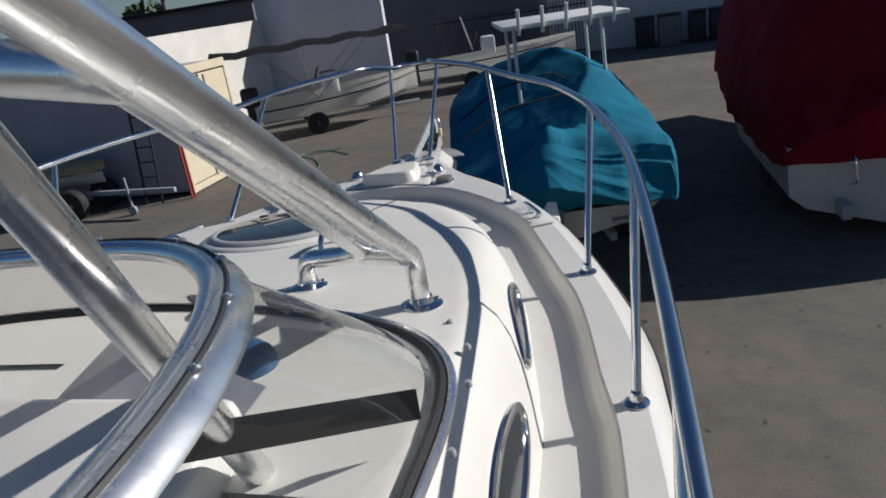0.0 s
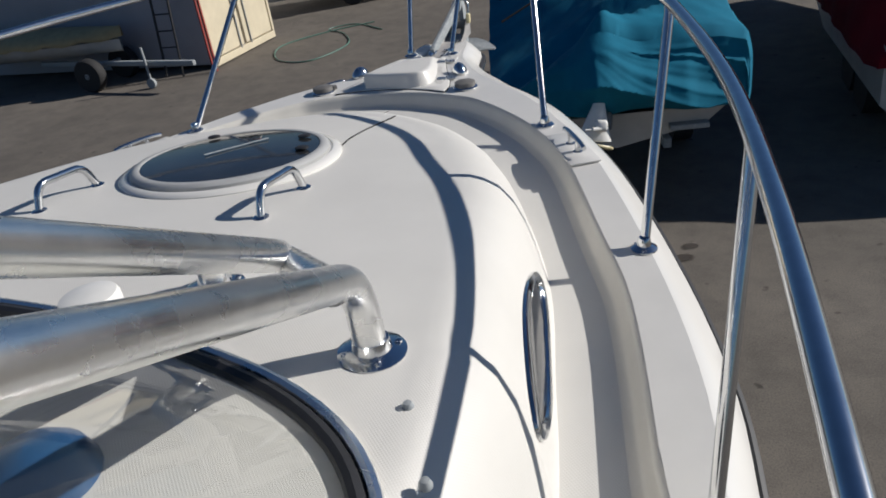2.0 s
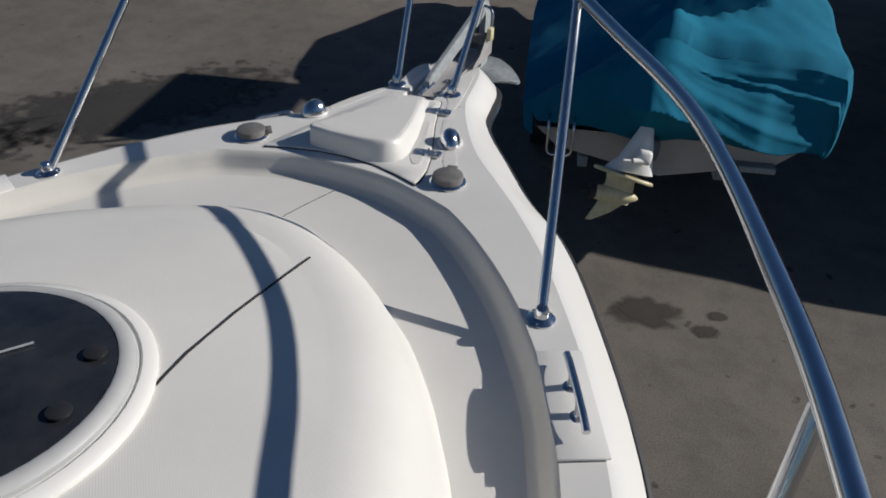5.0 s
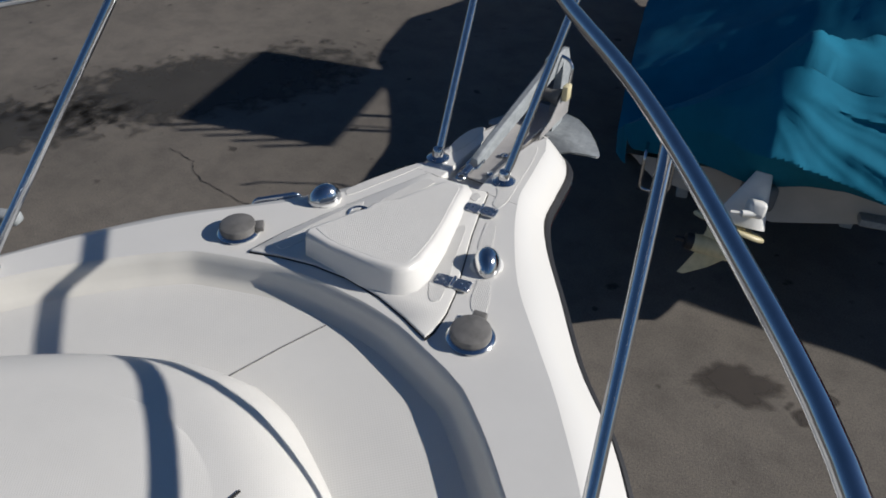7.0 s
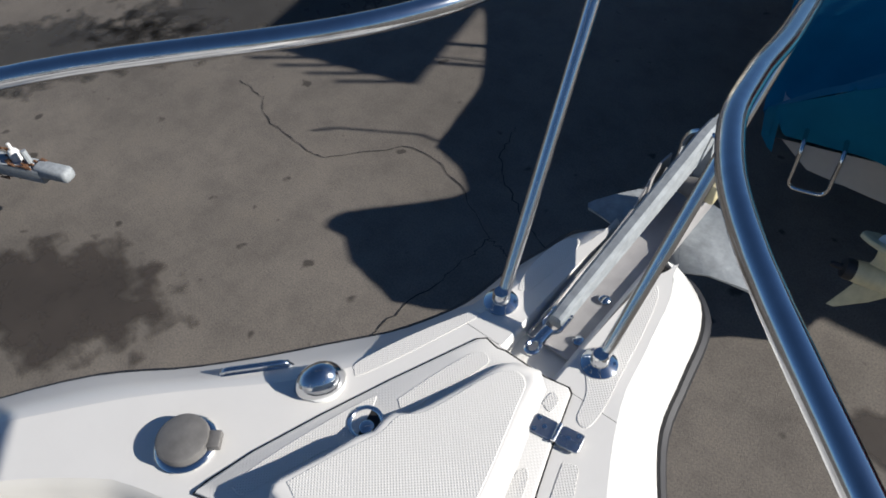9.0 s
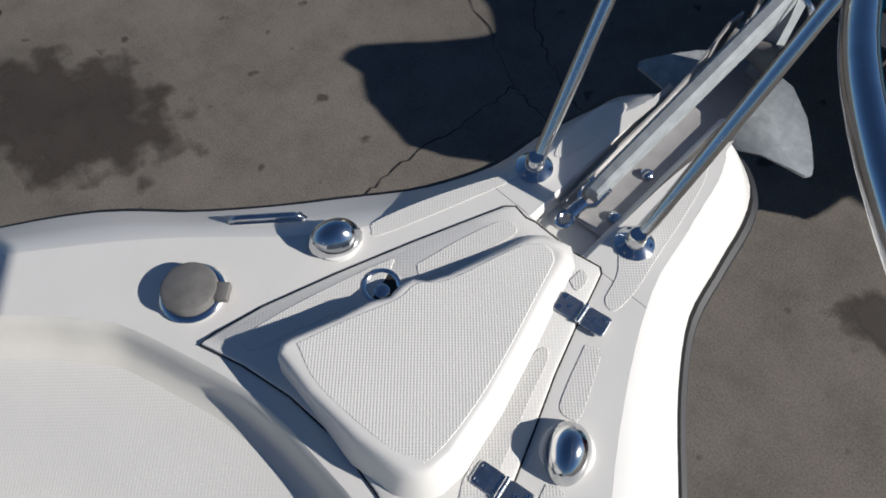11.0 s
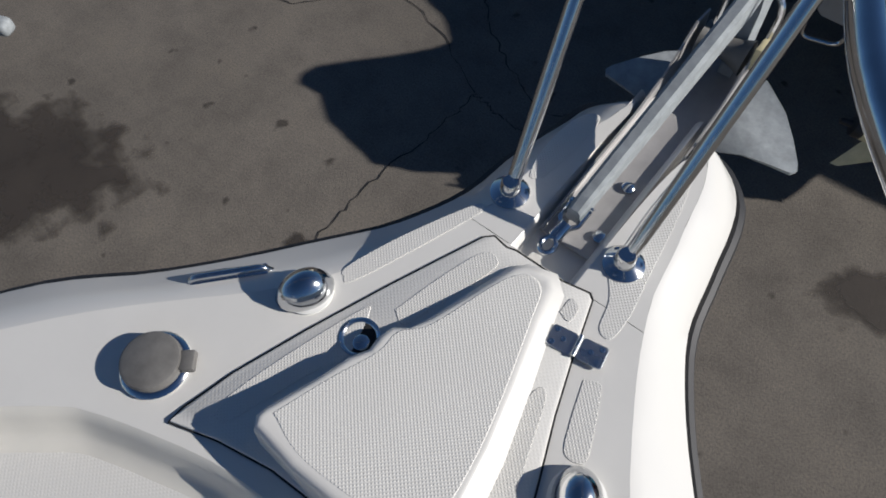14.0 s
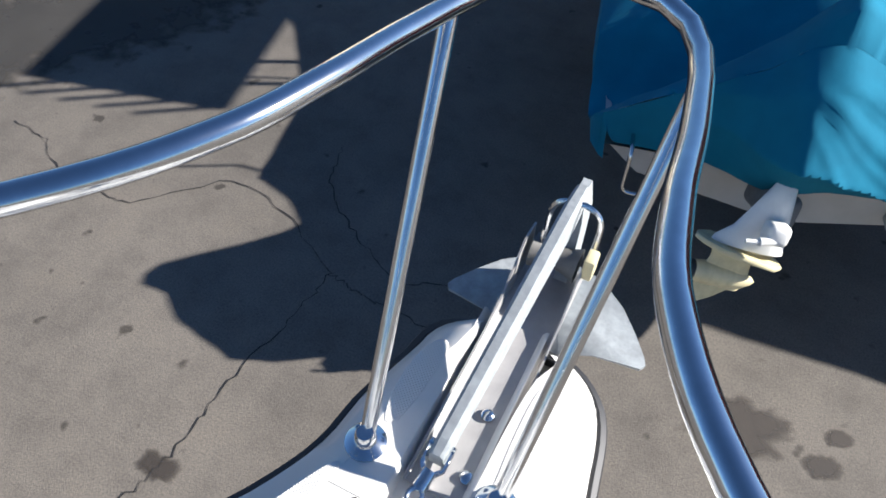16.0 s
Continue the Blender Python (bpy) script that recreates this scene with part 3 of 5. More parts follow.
lathe(bm, (LX + 0.008, LY - 0.006, sheer(0) + 0.008), [(0.013, 0), (0.013, 0.003), (0.010, 0.005), (0.001, 0.0055)], 20)
part("latch_ring", bm, SS, latch)


def hinge(x, y, rz):
    m = Matrix.Rotation(radians(rz), 3, "Z")
    c = Vector((x, y, sheer(0)))
    bm = B()
    for s in (-1, 1):
        w, h, r = 0.021, 0.0185, 0.006
        out = []
        for sx, sy in ((-1, -1), (1, -1), (1, 1), (-1, 1)):
            for k in range(5):
                a = math.atan2(sy, sx) + (k - 2) / 4 * math.pi / 2
                out.append((sx * (w - r) + r * math.cos(a), sy * (h - r) + r * math.sin(a)))
        loop = [m @ Vector((s * 0.0245 + px, py, 0)) + c for px, py in out]
        rows = [[p + Vector((0, 0, z)) for p in loop] for z in (0.006, 0.0098)]
        rows.append([p.lerp(sum(loop, Vector()) / len(loop), 0.05) + Vector((0, 0, 0.0108)) for p in loop])
        skin(bm, rows, True)
        bm.faces.new([bm.verts.new(v) for v in rows[-1]])
    bmesh.ops.remove_doubles(bm, verts=bm.verts, dist=0.0001)
    o = part("hinge", bm, SATIN, lid, "satin stainless butt hinge")
    for k in range(3):
        bm = B()
        p = c + m @ Vector((0, -0.0125 + 0.0125 * k, 0)) + Vector((0, 0, 0.0115))
        tube(bm, [p - m @ Vector((0, 0.0056, 0)), p + m @ Vector((0, 0.0056, 0))], 0.0042, 10)
        part("knuckle", bm, SS, o)
    for s in (-1, 1):
        for a, b in ((0.036, 0.011), (0.036, -0.011), (0.022, 0.0)):
            bm = B()
            lathe(bm, c + m @ Vector((s * a, b, 0)) + Vector((0, 0, 0.0102)), [(0.0044, 0), (0.0044, 0.0016), (0.0028, 0.0022), (0.0005, 0.0012)], 10)
            part("screw", bm, SS, o)


hinge(0.132, 0.409, 10)
hinge(0.222, 0.122, 10)


def nav_light(x, y, s):
    bm = B()
    prof = [(0.034, 0.0), (0.035, 0.006), (0.033, 0.014), (0.028, 0.028), (0.019, 0.040), (0.009, 0.046), (0.002, 0.047)]
    lathe(bm, (0, 0, 0), prof, 28)
    for v in bm.verts:
        v.co.y *= 1.25 + (0.25 if v.co.y < 0 else 0)
    m = Matrix.Translation((x, y, sheer(y) + 0.002)) @ Matrix.Rotation(radians(s * 28), 4, "Z")
    bm.transform(m)
    o = part("navigation_light", bm, SS, boat, "chrome teardrop navigation light")
    bm = B()
    lathe(bm, (x, y, sheer(y)), [(0.041, 0), (0.041, 0.004), (0.036, 0.006)], 28)
    part("base", bm, WHITEP, o)


nav_light(-0.254, 0.227, -1)
nav_light(0.254, 0.229, 1)


def deck_fill(x, y, rz):
    z = sheer(y)
    bm = B()
    lathe(bm, (x, y, z), [(0.054, 0), (0.055, 0.004), (0.050, 0.009), (0.046, 0.010)], 32)
    o = part("deck_fill", bm, SS, boat, "deck filler with grey plastic cap")
    bm = B()
    lathe(bm, (x, y, z + 0.010), [(0.046, 0), (0.047, 0.008), (0.045, 0.016), (0.040, 0.0185), (0.002, 0.0205)], 32)
    c = part("cap", bm, GREY, o, "weathered grey round plastic cap")
    bm = B()
    m = Matrix.Rotation(radians(rz), 3, "Z")
    box(bm, Vector((x, y, z + 0.014)) + m @ Vector((0.055, 0, 0)), (0.022, 0.032, 0.016), 0.003, m)
    part("cap_hinge", bm, GREY, o)


deck_fill(-0.352, -0.006, 40)
deck_fill(0.345, 0.0, 100)


def cleat(x, y, rz, length=0.21):
    z = sheer(y)
    m = Matrix.Rotation(radians(rz), 3, "Z")
    c = Vector((x, y, z))
    bm = B()
    pts = [c + m @ Vector(p) for p in ((0, -length / 2, 0.036), (0, -length / 3, 0.042), (0, 0, 0.044), (0, length / 3, 0.042), (0, length / 2, 0.036))]
    tube(bm, spline(pts, 14), 0.0085, 10)
    o = part("cleat", bm, SS, boat, "stainless mooring cleat")
    for s in (-1, 1):
        bm = B()
        tube(bm, [c + m @ Vector((0, s * 0.04, 0.0)), c + m @ Vector((0, s * 0.036, 0.042))], 0.009, 10)
        lathe(bm, c + m @ Vector((0, s * 0.04, 0)), [(0.02, 0), (0.02, 0.004), (0.014, 0.007)], 14)
        part("cleat_leg", bm, SS, o)


for s in (1, -1):
    cleat(s * 0.912, -0.655, s * 26)
    m = Matrix.Rotation(radians(s * 26), 3, "Z")
    bm = B()
    box(bm, (s * 0.905, -0.655, sheer(-0.65) + 0.0015), (0.105, 0.29, 0.007), 0.003, m)
    part("cleat_plinth", bm, GEL, boat, "smooth raised plinth under the cleat")
m = Matrix.Rotation(radians(-42), 3, "Z")
c = Vector((-0.388, 0.172, sheer(0) - 0.012))
bm = B()
tube(bm, rounded([c + m @ Vector(v) for v in ((0, -0.068, -0.016), (0, -0.056, 0.002), (0, 0.056, 0.002), (0, 0.068, -0.016))], 0.014), 0.0065, 10)
chock = part("fairlead", bm, SS, boat, "low stainless chock on the shoulder")
bm = B()
box(bm, c + Vector((0, 0, -0.008)), (0.022, 0.13, 0.012), 0.005, m)
part("fairlead_base", bm, SS, chock)

# ---- bow rail ----
RAIL = [(1.428, -3.9, 2.50), (1.418, -3.4, 2.57), (1.408, -2.95, 2.631), (1.392, -2.5, 2.682), (1.371, -2.05, 2.714), (1.333, -1.6, 2.726), (1.25, -1.15, 2.738), (1.163, -0.85, 2.754), (1.002, -0.42, 2.762), (0.784, -0.1, 2.78), (0.561, 0.15, 2.82), (0.307, 0.4, 2.84), (0.217, 0.54, 2.84), (0.188, 0.67, 2.827), (0.177, 0.8, 2.807), (0.162, 0.92, 2.79)]
star = spline([Vector(p) for p in RAIL], 90)
corner = [(0.148, 0.99, 2.782), (0.123, 1.045, 2.782), (0.079, 1.085, 2.783), (0.025, 1.096, 2.784)]
full = star + [Vector(p) for p in corner] + [Vector((-x, y, z)) for x, y, z in corner[::-1]] + [Vector((-p.x, p.y, p.z)) for p in star[::-1]]
bm = B()
tube(bm, full, 0.0155, 16)
rail = part("bow_rail", bm, SS, boat, "polished stainless tubular bow rail")
POSTS = [((0.112, 0.573), 0.945), ((0.775, -0.445), 0.07), ((1.178, -1.285), -1.04), ((1.333, -2.1), -1.86), ((1.385, -3.05), -2.80)]
for (bx, by), head_y in POSTS:
    near = min(star, key=lambda p: abs(p.y - head_y))
    for s in (1, -1):
        base = Vector((s * bx, by, sheer(by)))
        head = Vector((s * near.x, near.y, near.z - 0.006))
        bm = B()
        tube(bm, [base, base.lerp(head, 0.5), head], 0.0125, 14)
        part("stanchion", bm, SS, rail)
        bm = B()
        lathe(bm, base, [(0.034, 0.0), (0.034, 0.003), (0.028, 0.007), (0.018, 0.012), (0.016, 0.03), (0.0135, 0.034)], 26)
        o = part("base_flange", bm, SS, rail)
        for k in range(3):
            a = k * 2.094 + 0.5
            bm = B()
            lathe(bm, base + Vector((0.0255 * math.cos(a), 0.0255 * math.sin(a), 0.006)), [(0.0045, 0), (0.0045, 0.002), (0.001, 0.003)], 10)
            part("screw", bm, SS, o)


# ---- cabin top fittings ----
def tilt_to_top(x, y):
    d = 0.05
    nx = Vector((2 * d, 0, trunk_z(x + d, y) - trunk_z(x - d, y)))
    ny = Vector((0, 2 * d, trunk_z(x, y + d) - trunk_z(x, y - d)))
    nrm = nx.cross(ny).normalized()
    return Vector((0, 0, 1)).rotation_difference(nrm).to_matrix()


HX, HY = -0.01, -1.262
hm = tilt_to_top(HX, HY)
hc = Vector((HX, HY, trunk_z(HX, HY)))
bm = B()
lathe(bm, hc, [(0.325, -0.02), (0.325, 0.002), (0.318, 0.009), (0.300, 0.012), (0.296, 0.008), (0.275, 0.008)], 56, hm)
hatch = part("deck_hatch", bm, GEL, boat, "round deck hatch with smoked lid")
bm = B()
lathe(bm, hc, [(0.292, 0.004), (0.291, 0.018), (0.284, 0.025), (0.268, 0.028), (0.263, 0.026), (0.262, 0.016)], 56, hm)
part("hatch_frame", bm, LGREY, hatch)
bm = B()
lathe(bm, hc, [(0.2625, 0.01), (0.261, 0.025), (0.2, 0.029), (0.1, 0.032), (0.002, 0.033)], 56, hm)
part("hatch_lid", bm, SMOKE, hatch, "dark smoked acrylic lid with dried water marks")
bm = B()
p = [hc + hm @ Vector(v) for v in ((-0.06, -0.05, 0.037), (0.05, 0.13, 0.036))]
tube(bm, p, 0.0022, 6)
part("hatch_prop", bm, GALV, hatch)
for sx, sy in ((-0.17, 0.16), (0.22, 0.03), (0.16, 0.16)):
    bm = B()
    lathe(bm, hc + hm @ Vector((sx, sy, 0.032)), [(0.02, 0), (0.02, 0.004), (0.014, 0.006), (0.002, 0.007)], 18, hm)
    part("hatch_dog", bm, RUB, hatch)


def handle(x, y0, y1, h):
    a, b = Vector((x, y0, trunk_z(x, y0))), Vector((x, y1, trunk_z(x, y1)))
    bm = B()
    up = Vector((0, 0, h))
    tube(bm, rounded([a, a + up * 0.9 + (b - a) * 0.12, b + up * 0.9 - (b - a) * 0.12, b], 0.07, 8), 0.0105, 12)
    o = part("grab_handle", bm, SS, boat, "polished stainless grab handle")
    for q in (a, b):
        bm = B()
        lathe(bm, q - Vector((0, 0, 0.002)), [(0.02, 0), (0.02, 0.004), (0.013, 0.008)], 16)
        part("handle_foot", bm, SS, o)


handle(0.335, -1.68, -1.47, 0.075)
handle(-0.335, -1.68, -1.47, 0.075)

# dark line standing in for the shadow at the cabin top's panel step
bm = B()
tube(bm, [Vector((x, y, trunk_z(x, y) + 0.001)) for x, y in ((0.235, -0.57), (0.235, -0.72), (0.24, -0.85), (0.252, -1.0), (0.268, -1.12))], 0.0028, 6)
part("seam_and_step_shadow", bm, DARK, boat, "dark line drawn as the shadow of the step in the cabin top")


def wall_point(k, h):
    """On the cabin side: k along the curve (0 bow to 1 aft, starboard), h from foot to top."""
    i = NC - 1 + k * (NC - 1)
    i0 = min(int(i), 2 * NC - 3)
    t = i - i0
    a, b = tfoot[i0].lerp(tfoot[i0 + 1], t), ttop[i0].lerp(ttop[i0 + 1], t)
    s = float(np.interp(h, [0, *[b for _, b in PROFILE]], [0, *[a for a, _ in PROFILE]]))
    q = a.lerp(b, s)
    q.z = floor_z(a.x, a.y) + h * (trunk_edge_z(b.x, b.y) - floor_z(a.x, a.y))
    return q



FOOT_Y = [-p.y for p in tfoot[NC - 1 :]]


def port_k(y):
    return float(np.interp(-y, FOOT_Y, [i / (NC - 1) for i in range(NC)]))


def porthole(yc, s, half=0.235):
    """Long oval port in the cabin side."""
    k0 = port_k(yc)
    o = (wall_point(k0, 0.55) - wall_point(k0, 0.40)).cross(wall_point(port_k(yc + 0.1), 0.5) - wall_point(port_k(yc - 0.1), 0.5)).normalized()
    if o.x < 0:
        o = -o
    loops = []
    for rad, grow, out in ((1.0, 0.028, 0.001), (1.0, 0.026, 0.008), (1.0, 0.012, 0.012), (1.0, 0.0, 0.009), (0.97, 0.0, 0.003)):
        ring = []
        for j in range(44):
            a = 2 * math.pi * j / 44
            ca, sa = math.cos(a), math.sin(a)
            q = wall_point(port_k(yc + (half * rad + grow) * ca), 0.43 + (0.17 * rad + grow * 2.2) * sa) + o * out
            ring.append(Vector((s * q.x, q.y, q.z)))
        loops.append(ring)
    bm = B()
    skin(bm, loops, True)
    fr = part("porthole", bm, SS, boat, "long oval porthole with steel frame")
    bm = B()
    bm.faces.new([bm.verts.new(v) for v in loops[-1]])
    part("pane", bm, SMOKE, fr, smooth=False)


for s in (1, -1):
    porthole(-1.80, s)
    porthole(-2.55, s)

# ---- windscreen ----
WB = [(0.0, -2.16), (0.2, -2.175), (0.40, -2.20), (0.57, -2.24), (0.72, -2.29), (0.84, -2.36), (0.92, -2.45), (0.965, -2.56), (0.985, -2.70), (0.985, -2.9), (0.98, -3.15), (0.97, -3.45)]


def ws(half, n=40):
    s = spline([(x, y, 0) for x, y in half], n)
    return [Vector((-p.x, p.y, 0)) for p in s[:0:-1]] + s


base = ws(WB)
base = [Vector((p.x, p.y, trunk_z(p.x, max(p.y, -2.6)) + 0.004)) for p in base]
WT = [(0, -2.90), (0.2, -2.895), (0.40, -2.885), (0.57, -2.87), (0.68, -2.89), (0.76, -2.935), (0.83, -3.005), (0.88, -3.09), (0.92, -3.19), (0.95, -3.32), (0.965, -3.47), (0.97, -3.7)]
head = [Vector((p.x, p.y, 2.93)) for p in ws(WT)]
screen = part("windscreen", tube(B(), base, 0.013, 8), RUB, boat, "wrap-round clear windscreen with aluminium top frame")
bm = B()
tube(bm, inset(base, -0.022), 0.010, 8)
part("sill_trim", bm, ALU, screen)
bm = B()
skin(bm, [[a.lerp(b, t) for a, b in zip(base, head)] for t in (0, 0.33, 0.66, 1)])
pane = part("pane", bm, CLEAR, screen, "clear acrylic pane")
pane.visible_shadow = False
bm = B()
tube(bm, head, 0.015, 14)
skin(bm, [[p + Vector((0, 0, z)) for p in inset(head, -d_)] for d_, z in ((0.006, 0.012), (0.022, 0.010), (0.028, 0.007), (0.046, -0.010), (0.048, -0.016), (0.042, -0.020))])
part("top_frame", bm, ALU, screen, "bright aluminium top frame")
bm = B()
tube(bm, [p + Vector((0, 0, 0.0085)) for p in inset(head, -0.021)], 0.0042, 6)
part("frame_groove", bm, RUB, screen)
for k in range(4, len(head) - 4, 5):
    q = inset(head, -0.024)[k] + Vector((0, 0, 0.006))
    bm = B()
    lathe(bm, q + Vector((0, 0, 0.002)), [(0.0075, 0), (0.0075, 0.004), (0.005, 0.0065), (0.003, 0.0065), (0.0025, 0.004)], 12)
    part("snap_stud", bm, SATIN, screen)
bm = B()
pa, pb = Vector((0.985, -2.76, 2.585)), Vector((0.72, -3.04, 2.70))
for o in (0.0,):
    skin(bm, [[pa + Vector((0, 0, 0.03)), pb + Vector((0, 0, 0.03))], [pa - Vector((0, 0, 0.03)), pb - Vector((0, 0, 0.03))]])
bmesh.ops.solidify(bm, geom=bm.faces[:], thickness=0.003)
part("strap", bm, STRAP, screen, "black webbing strap behind the pane")
for x, y in ((0.93, -2.27), (1.0, -2.40), (1.035, -2.56), (1.05, -2.78)):
    bm = B()
    q = Vector((x * 0.985, y, trunk_edge_z(x, y) - 0.004))
    lathe(bm, q, [(0.009, 0), (0.009, 0.005), (0.006, 0.012), (0.002, 0.013)], 10)
    part("snap_stud", bm, GALV, boat)

# dash under the pane
bm = B()
rows = []
for y, z in ((-2.20, 2.478), (-2.45, 2.475), (-2.75, 2.475), (-3.05, 2.46), (-3.3, 2.40), (-3.4, 2.20), (-3.42, 1.7)):
    w = min(0.96, at_y(WB, y) - 0.03 if y > -3.4 else 0.95)
    rows.append([Vector((w * (-1 + 2 * t / 10), y, z + 0.03 * (1 - (-1 + 2 * t / 10) ** 2))) for t in range(11)])
skin(bm, rows)
part("dash_top", bm, GEL, boat, "white moulded dash under the windscreen")
bm = B()
box(bm, (0.36, -2.98, 2.53), (0.62, 0.42, 0.12), 0.03, Matrix.Rotation(radians(10), 3, "X"), 3)
pod = part("instrument_pod", bm, GEL, boat, "white instrument pod")
bm = B()
box(bm, (0.44, -2.76, 2.57), (0.42, 0.26, 0.010), 0.004, Matrix.Rotation(radians(24), 3, "X") @ Matrix.Rotation(radians(-20), 3, "Z"))
part("pod_cover", bm, SILVERP, pod, "creased silver cover sheet")
bm = B()
lathe(bm, (0.50, -2.50, 2.485), [(0.075, 0), (0.075, 0.03), (0.066, 0.055), (0.045, 0.075), (0.002, 0.085)], 24)
part("compass", bm, BLUED, boat, "blue domed compass on the dash")
bm = B()
lathe(bm, (0.30, -2.165, trunk_z(0.30, -2.165) - 0.004), [(0.05, 0), (0.052, 0.01), (0.052, 0.052), (0.048, 0.060), (0.03, 0.064), (0.002, 0.065)], 28)
part("vent_cap", bm, WHITEP, boat, "round white plastic vent cap")

# ---- pipe legs of the top ----
arch = new("arch_legs", None)
arch.parent = boat
FR, FL = Vector((0.818, -2.160, trunk_z(0.818, -2.16))), Vector((0.44, -2.015, trunk_z(0.44, -2.015)))
R_P = 0.026


def leg(pts, name="pipe_leg"):
    bm = B()
    tube(bm, rounded(pts, 0.085, 10), R_P, 18)
    return part(name, bm, ALU, arch)


kr, kl = FR + Vector((0, -0.005, 0.135)), FL + Vector((0, -0.01, 0.12))
tip_r = kr + Vector((0.132, -0.871, 0.473)) * 2.3
leg([FR, kr, tip_r])
leg([FL, FL + Vector((0.012, -0.012, 0.085)), Vector((0.668, -2.085, 2.607)), Vector((0.90, -3.70, 3.60))])
q = kr + Vector((0.132, -0.871, 0.473)) * 1.22
leg([q, q + Vector((-0.9, 0.22, 0.10))], "cross_pipe")
leg([Vector((0.668, -2.10, 2.607)), kr + Vector((0.005, -0.07, 0.03))], "cross_pipe")
for q in (FR, FL):
    bm = B()
    lathe(bm, q - Vector((0, 0, 0.004)), [(0.055, 0), (0.055, 0.006), (0.046, 0.010), (0.032, 0.014), (0.028, 0.03)], 28, tilt_to_top(q.x, q.y))
    for j in range(4):
        a = j * math.pi / 2 + 0.6
        lathe(bm, q + Vector((0.043 * math.cos(a), 0.043 * math.sin(a), 0.004)), [(0.006, 0), (0.006, 0.004), (0.003, 0.006)], 8)
    part("pipe_flange", bm, SS, arch)
# lower leg that stands on the dash
FB = Vector((0.715, -2.85, 2.497))
leg([FB, FB.lerp(Vector((0.85, -3.26, 3.13)), 0.5), Vector((0.85, -3.26, 3.13)), Vector((0.95, -3.62, 3.7))])
bm = B()
lathe(bm, FB - Vector((0, 0, 0.004)), [(0.065, 0), (0.065, 0.006), (0.05, 0.010), (0.03, 0.016)], 28)
part("pipe_flange", bm, SS, arch)

# ---- anchor ----
anchor = thing("anchor", "galvanised plough anchor stowed in the bow roller", "anchor", (SLOT_X, 0.55, zt))
bm = B()
m0, m1 = Vector((-0.012, 0.045, 0.008)), Vector((0.022, 0.535, 0.172))
d = (m1 - m0).normalized()
prof = []
for t, w, hh in ((0.0, 0.012, 0.016), (0.05, 0.013, 0.021), (0.5, 0.014, 0.025), (0.9, 0.014, 0.030), (1.0, 0.012, 0.022)):
    c = m0.lerp(m1, t)
    prof.append([c + Vector((sx * w, 0, sz * hh)) for sx, sz in ((-1, -1), (1, -1), (1, 0.75), (0.55, 1), (-0.55, 1), (-1, 0.75))])
skin(bm, prof, True)
for r in (prof[0], prof[-1]):
    bm.faces.new([bm.verts.new(v) for v in r])
part("shank", bm, GALV, anchor, smooth=False)
bm = B()
rows = []
for c, w, l in (((0.022, 0.545, 0.185), 0.008, 0.018), ((0.026, 0.545, 0.12), 0.013, 0.03), ((0.03, 0.53, 0.02), 0.013, 0.032), ((0.032, 0.50, -0.07), 0.014, 0.04)):
    rows.append([Vector(c) + Vector((sx * w, sy * l, 0)) for sx, sy in ((-1, -1), (1, -1), (1, 1), (-1, 1))])
skin(bm, rows, True)
for r in (rows[0], rows[-1]):
    bm.faces.new([bm.verts.new(v) for v in r])
part("shank_arm", bm, GALV, anchor, smooth=False)
WING = [(0.0, 0.575, -0.06), (0.07, 0.562, -0.062), (0.13, 0.52, -0.07), (0.168, 0.478, -0.078), (0.198, 0.44, -0.086), (0.205, 0.425, -0.089), (0.198, 0.414, -0.089), (0.165, 0.41, -0.088), (0.11, 0.408, -0.095), (0.05, 0.395, -0.115), (0.0, 0.385, -0.13)]
for s in (-1, 1):
    bm = B()
    n_ = len(WING)
    mid = [(x * 0.5, 0.48 + (y - 0.48) * 0.5, -0.075) for x, y, z in WING]
    top_ = [bm.verts.new((0.03 + s * x, y, z)) for x, y, z in WING]
    in_ = [bm.verts.new((0.03 + s * x, y, z - 0.004)) for x, y, z in mid]
    for k in range(n_ - 1):
        bm.faces.new((top_[k], top_[k + 1], in_[k + 1], in_[k]))
    bm.faces.new(in_)
    bmesh.ops.recalc_face_normals(bm, faces=bm.faces)
    bmesh.ops.solidify(bm, geom=bm.faces[:], thickness=0.009)
    part("fluke", bm, GALV, anchor)
bm = B()
q0 = m0 + Vector((-0.004, -0.06, -0.012))
for s in (-1, 1):
    tube(bm, [m0 + Vector((s * 0.017, 0.03, 0.0)), m0 + Vector((s * 0.017, -0.012, -0.003)), m0 + Vector((s * 0.008, -0.022, -0.005))], 0.005, 8)
tube(bm, [m0 + Vector((-0.022, 0.022, 0.0)), m0 + Vector((0.022, 0.022, 0.0))], 0.005, 8)
shackle = part("swivel_shackle", bm, SS, anchor, "stainless swivel shackle")
bm = B()
tube(bm, [m0 + Vector((0, -0.018, -0.004)), q0 + Vector((0, 0.012, 0))], 0.013, 14)
part("swivel_barrel", bm, SS, shackle)
bm = B()
ring = [q0 + Vector((0.012 * math.cos(a), 0.016 * math.sin(a) - 0.004, 0.0)) for a in (2 * math.pi * k / 16 for k in range(16))]
tube(bm, ring, 0.0048, 8, closed=True)
part("swivel_eye", bm, SS, shackle)

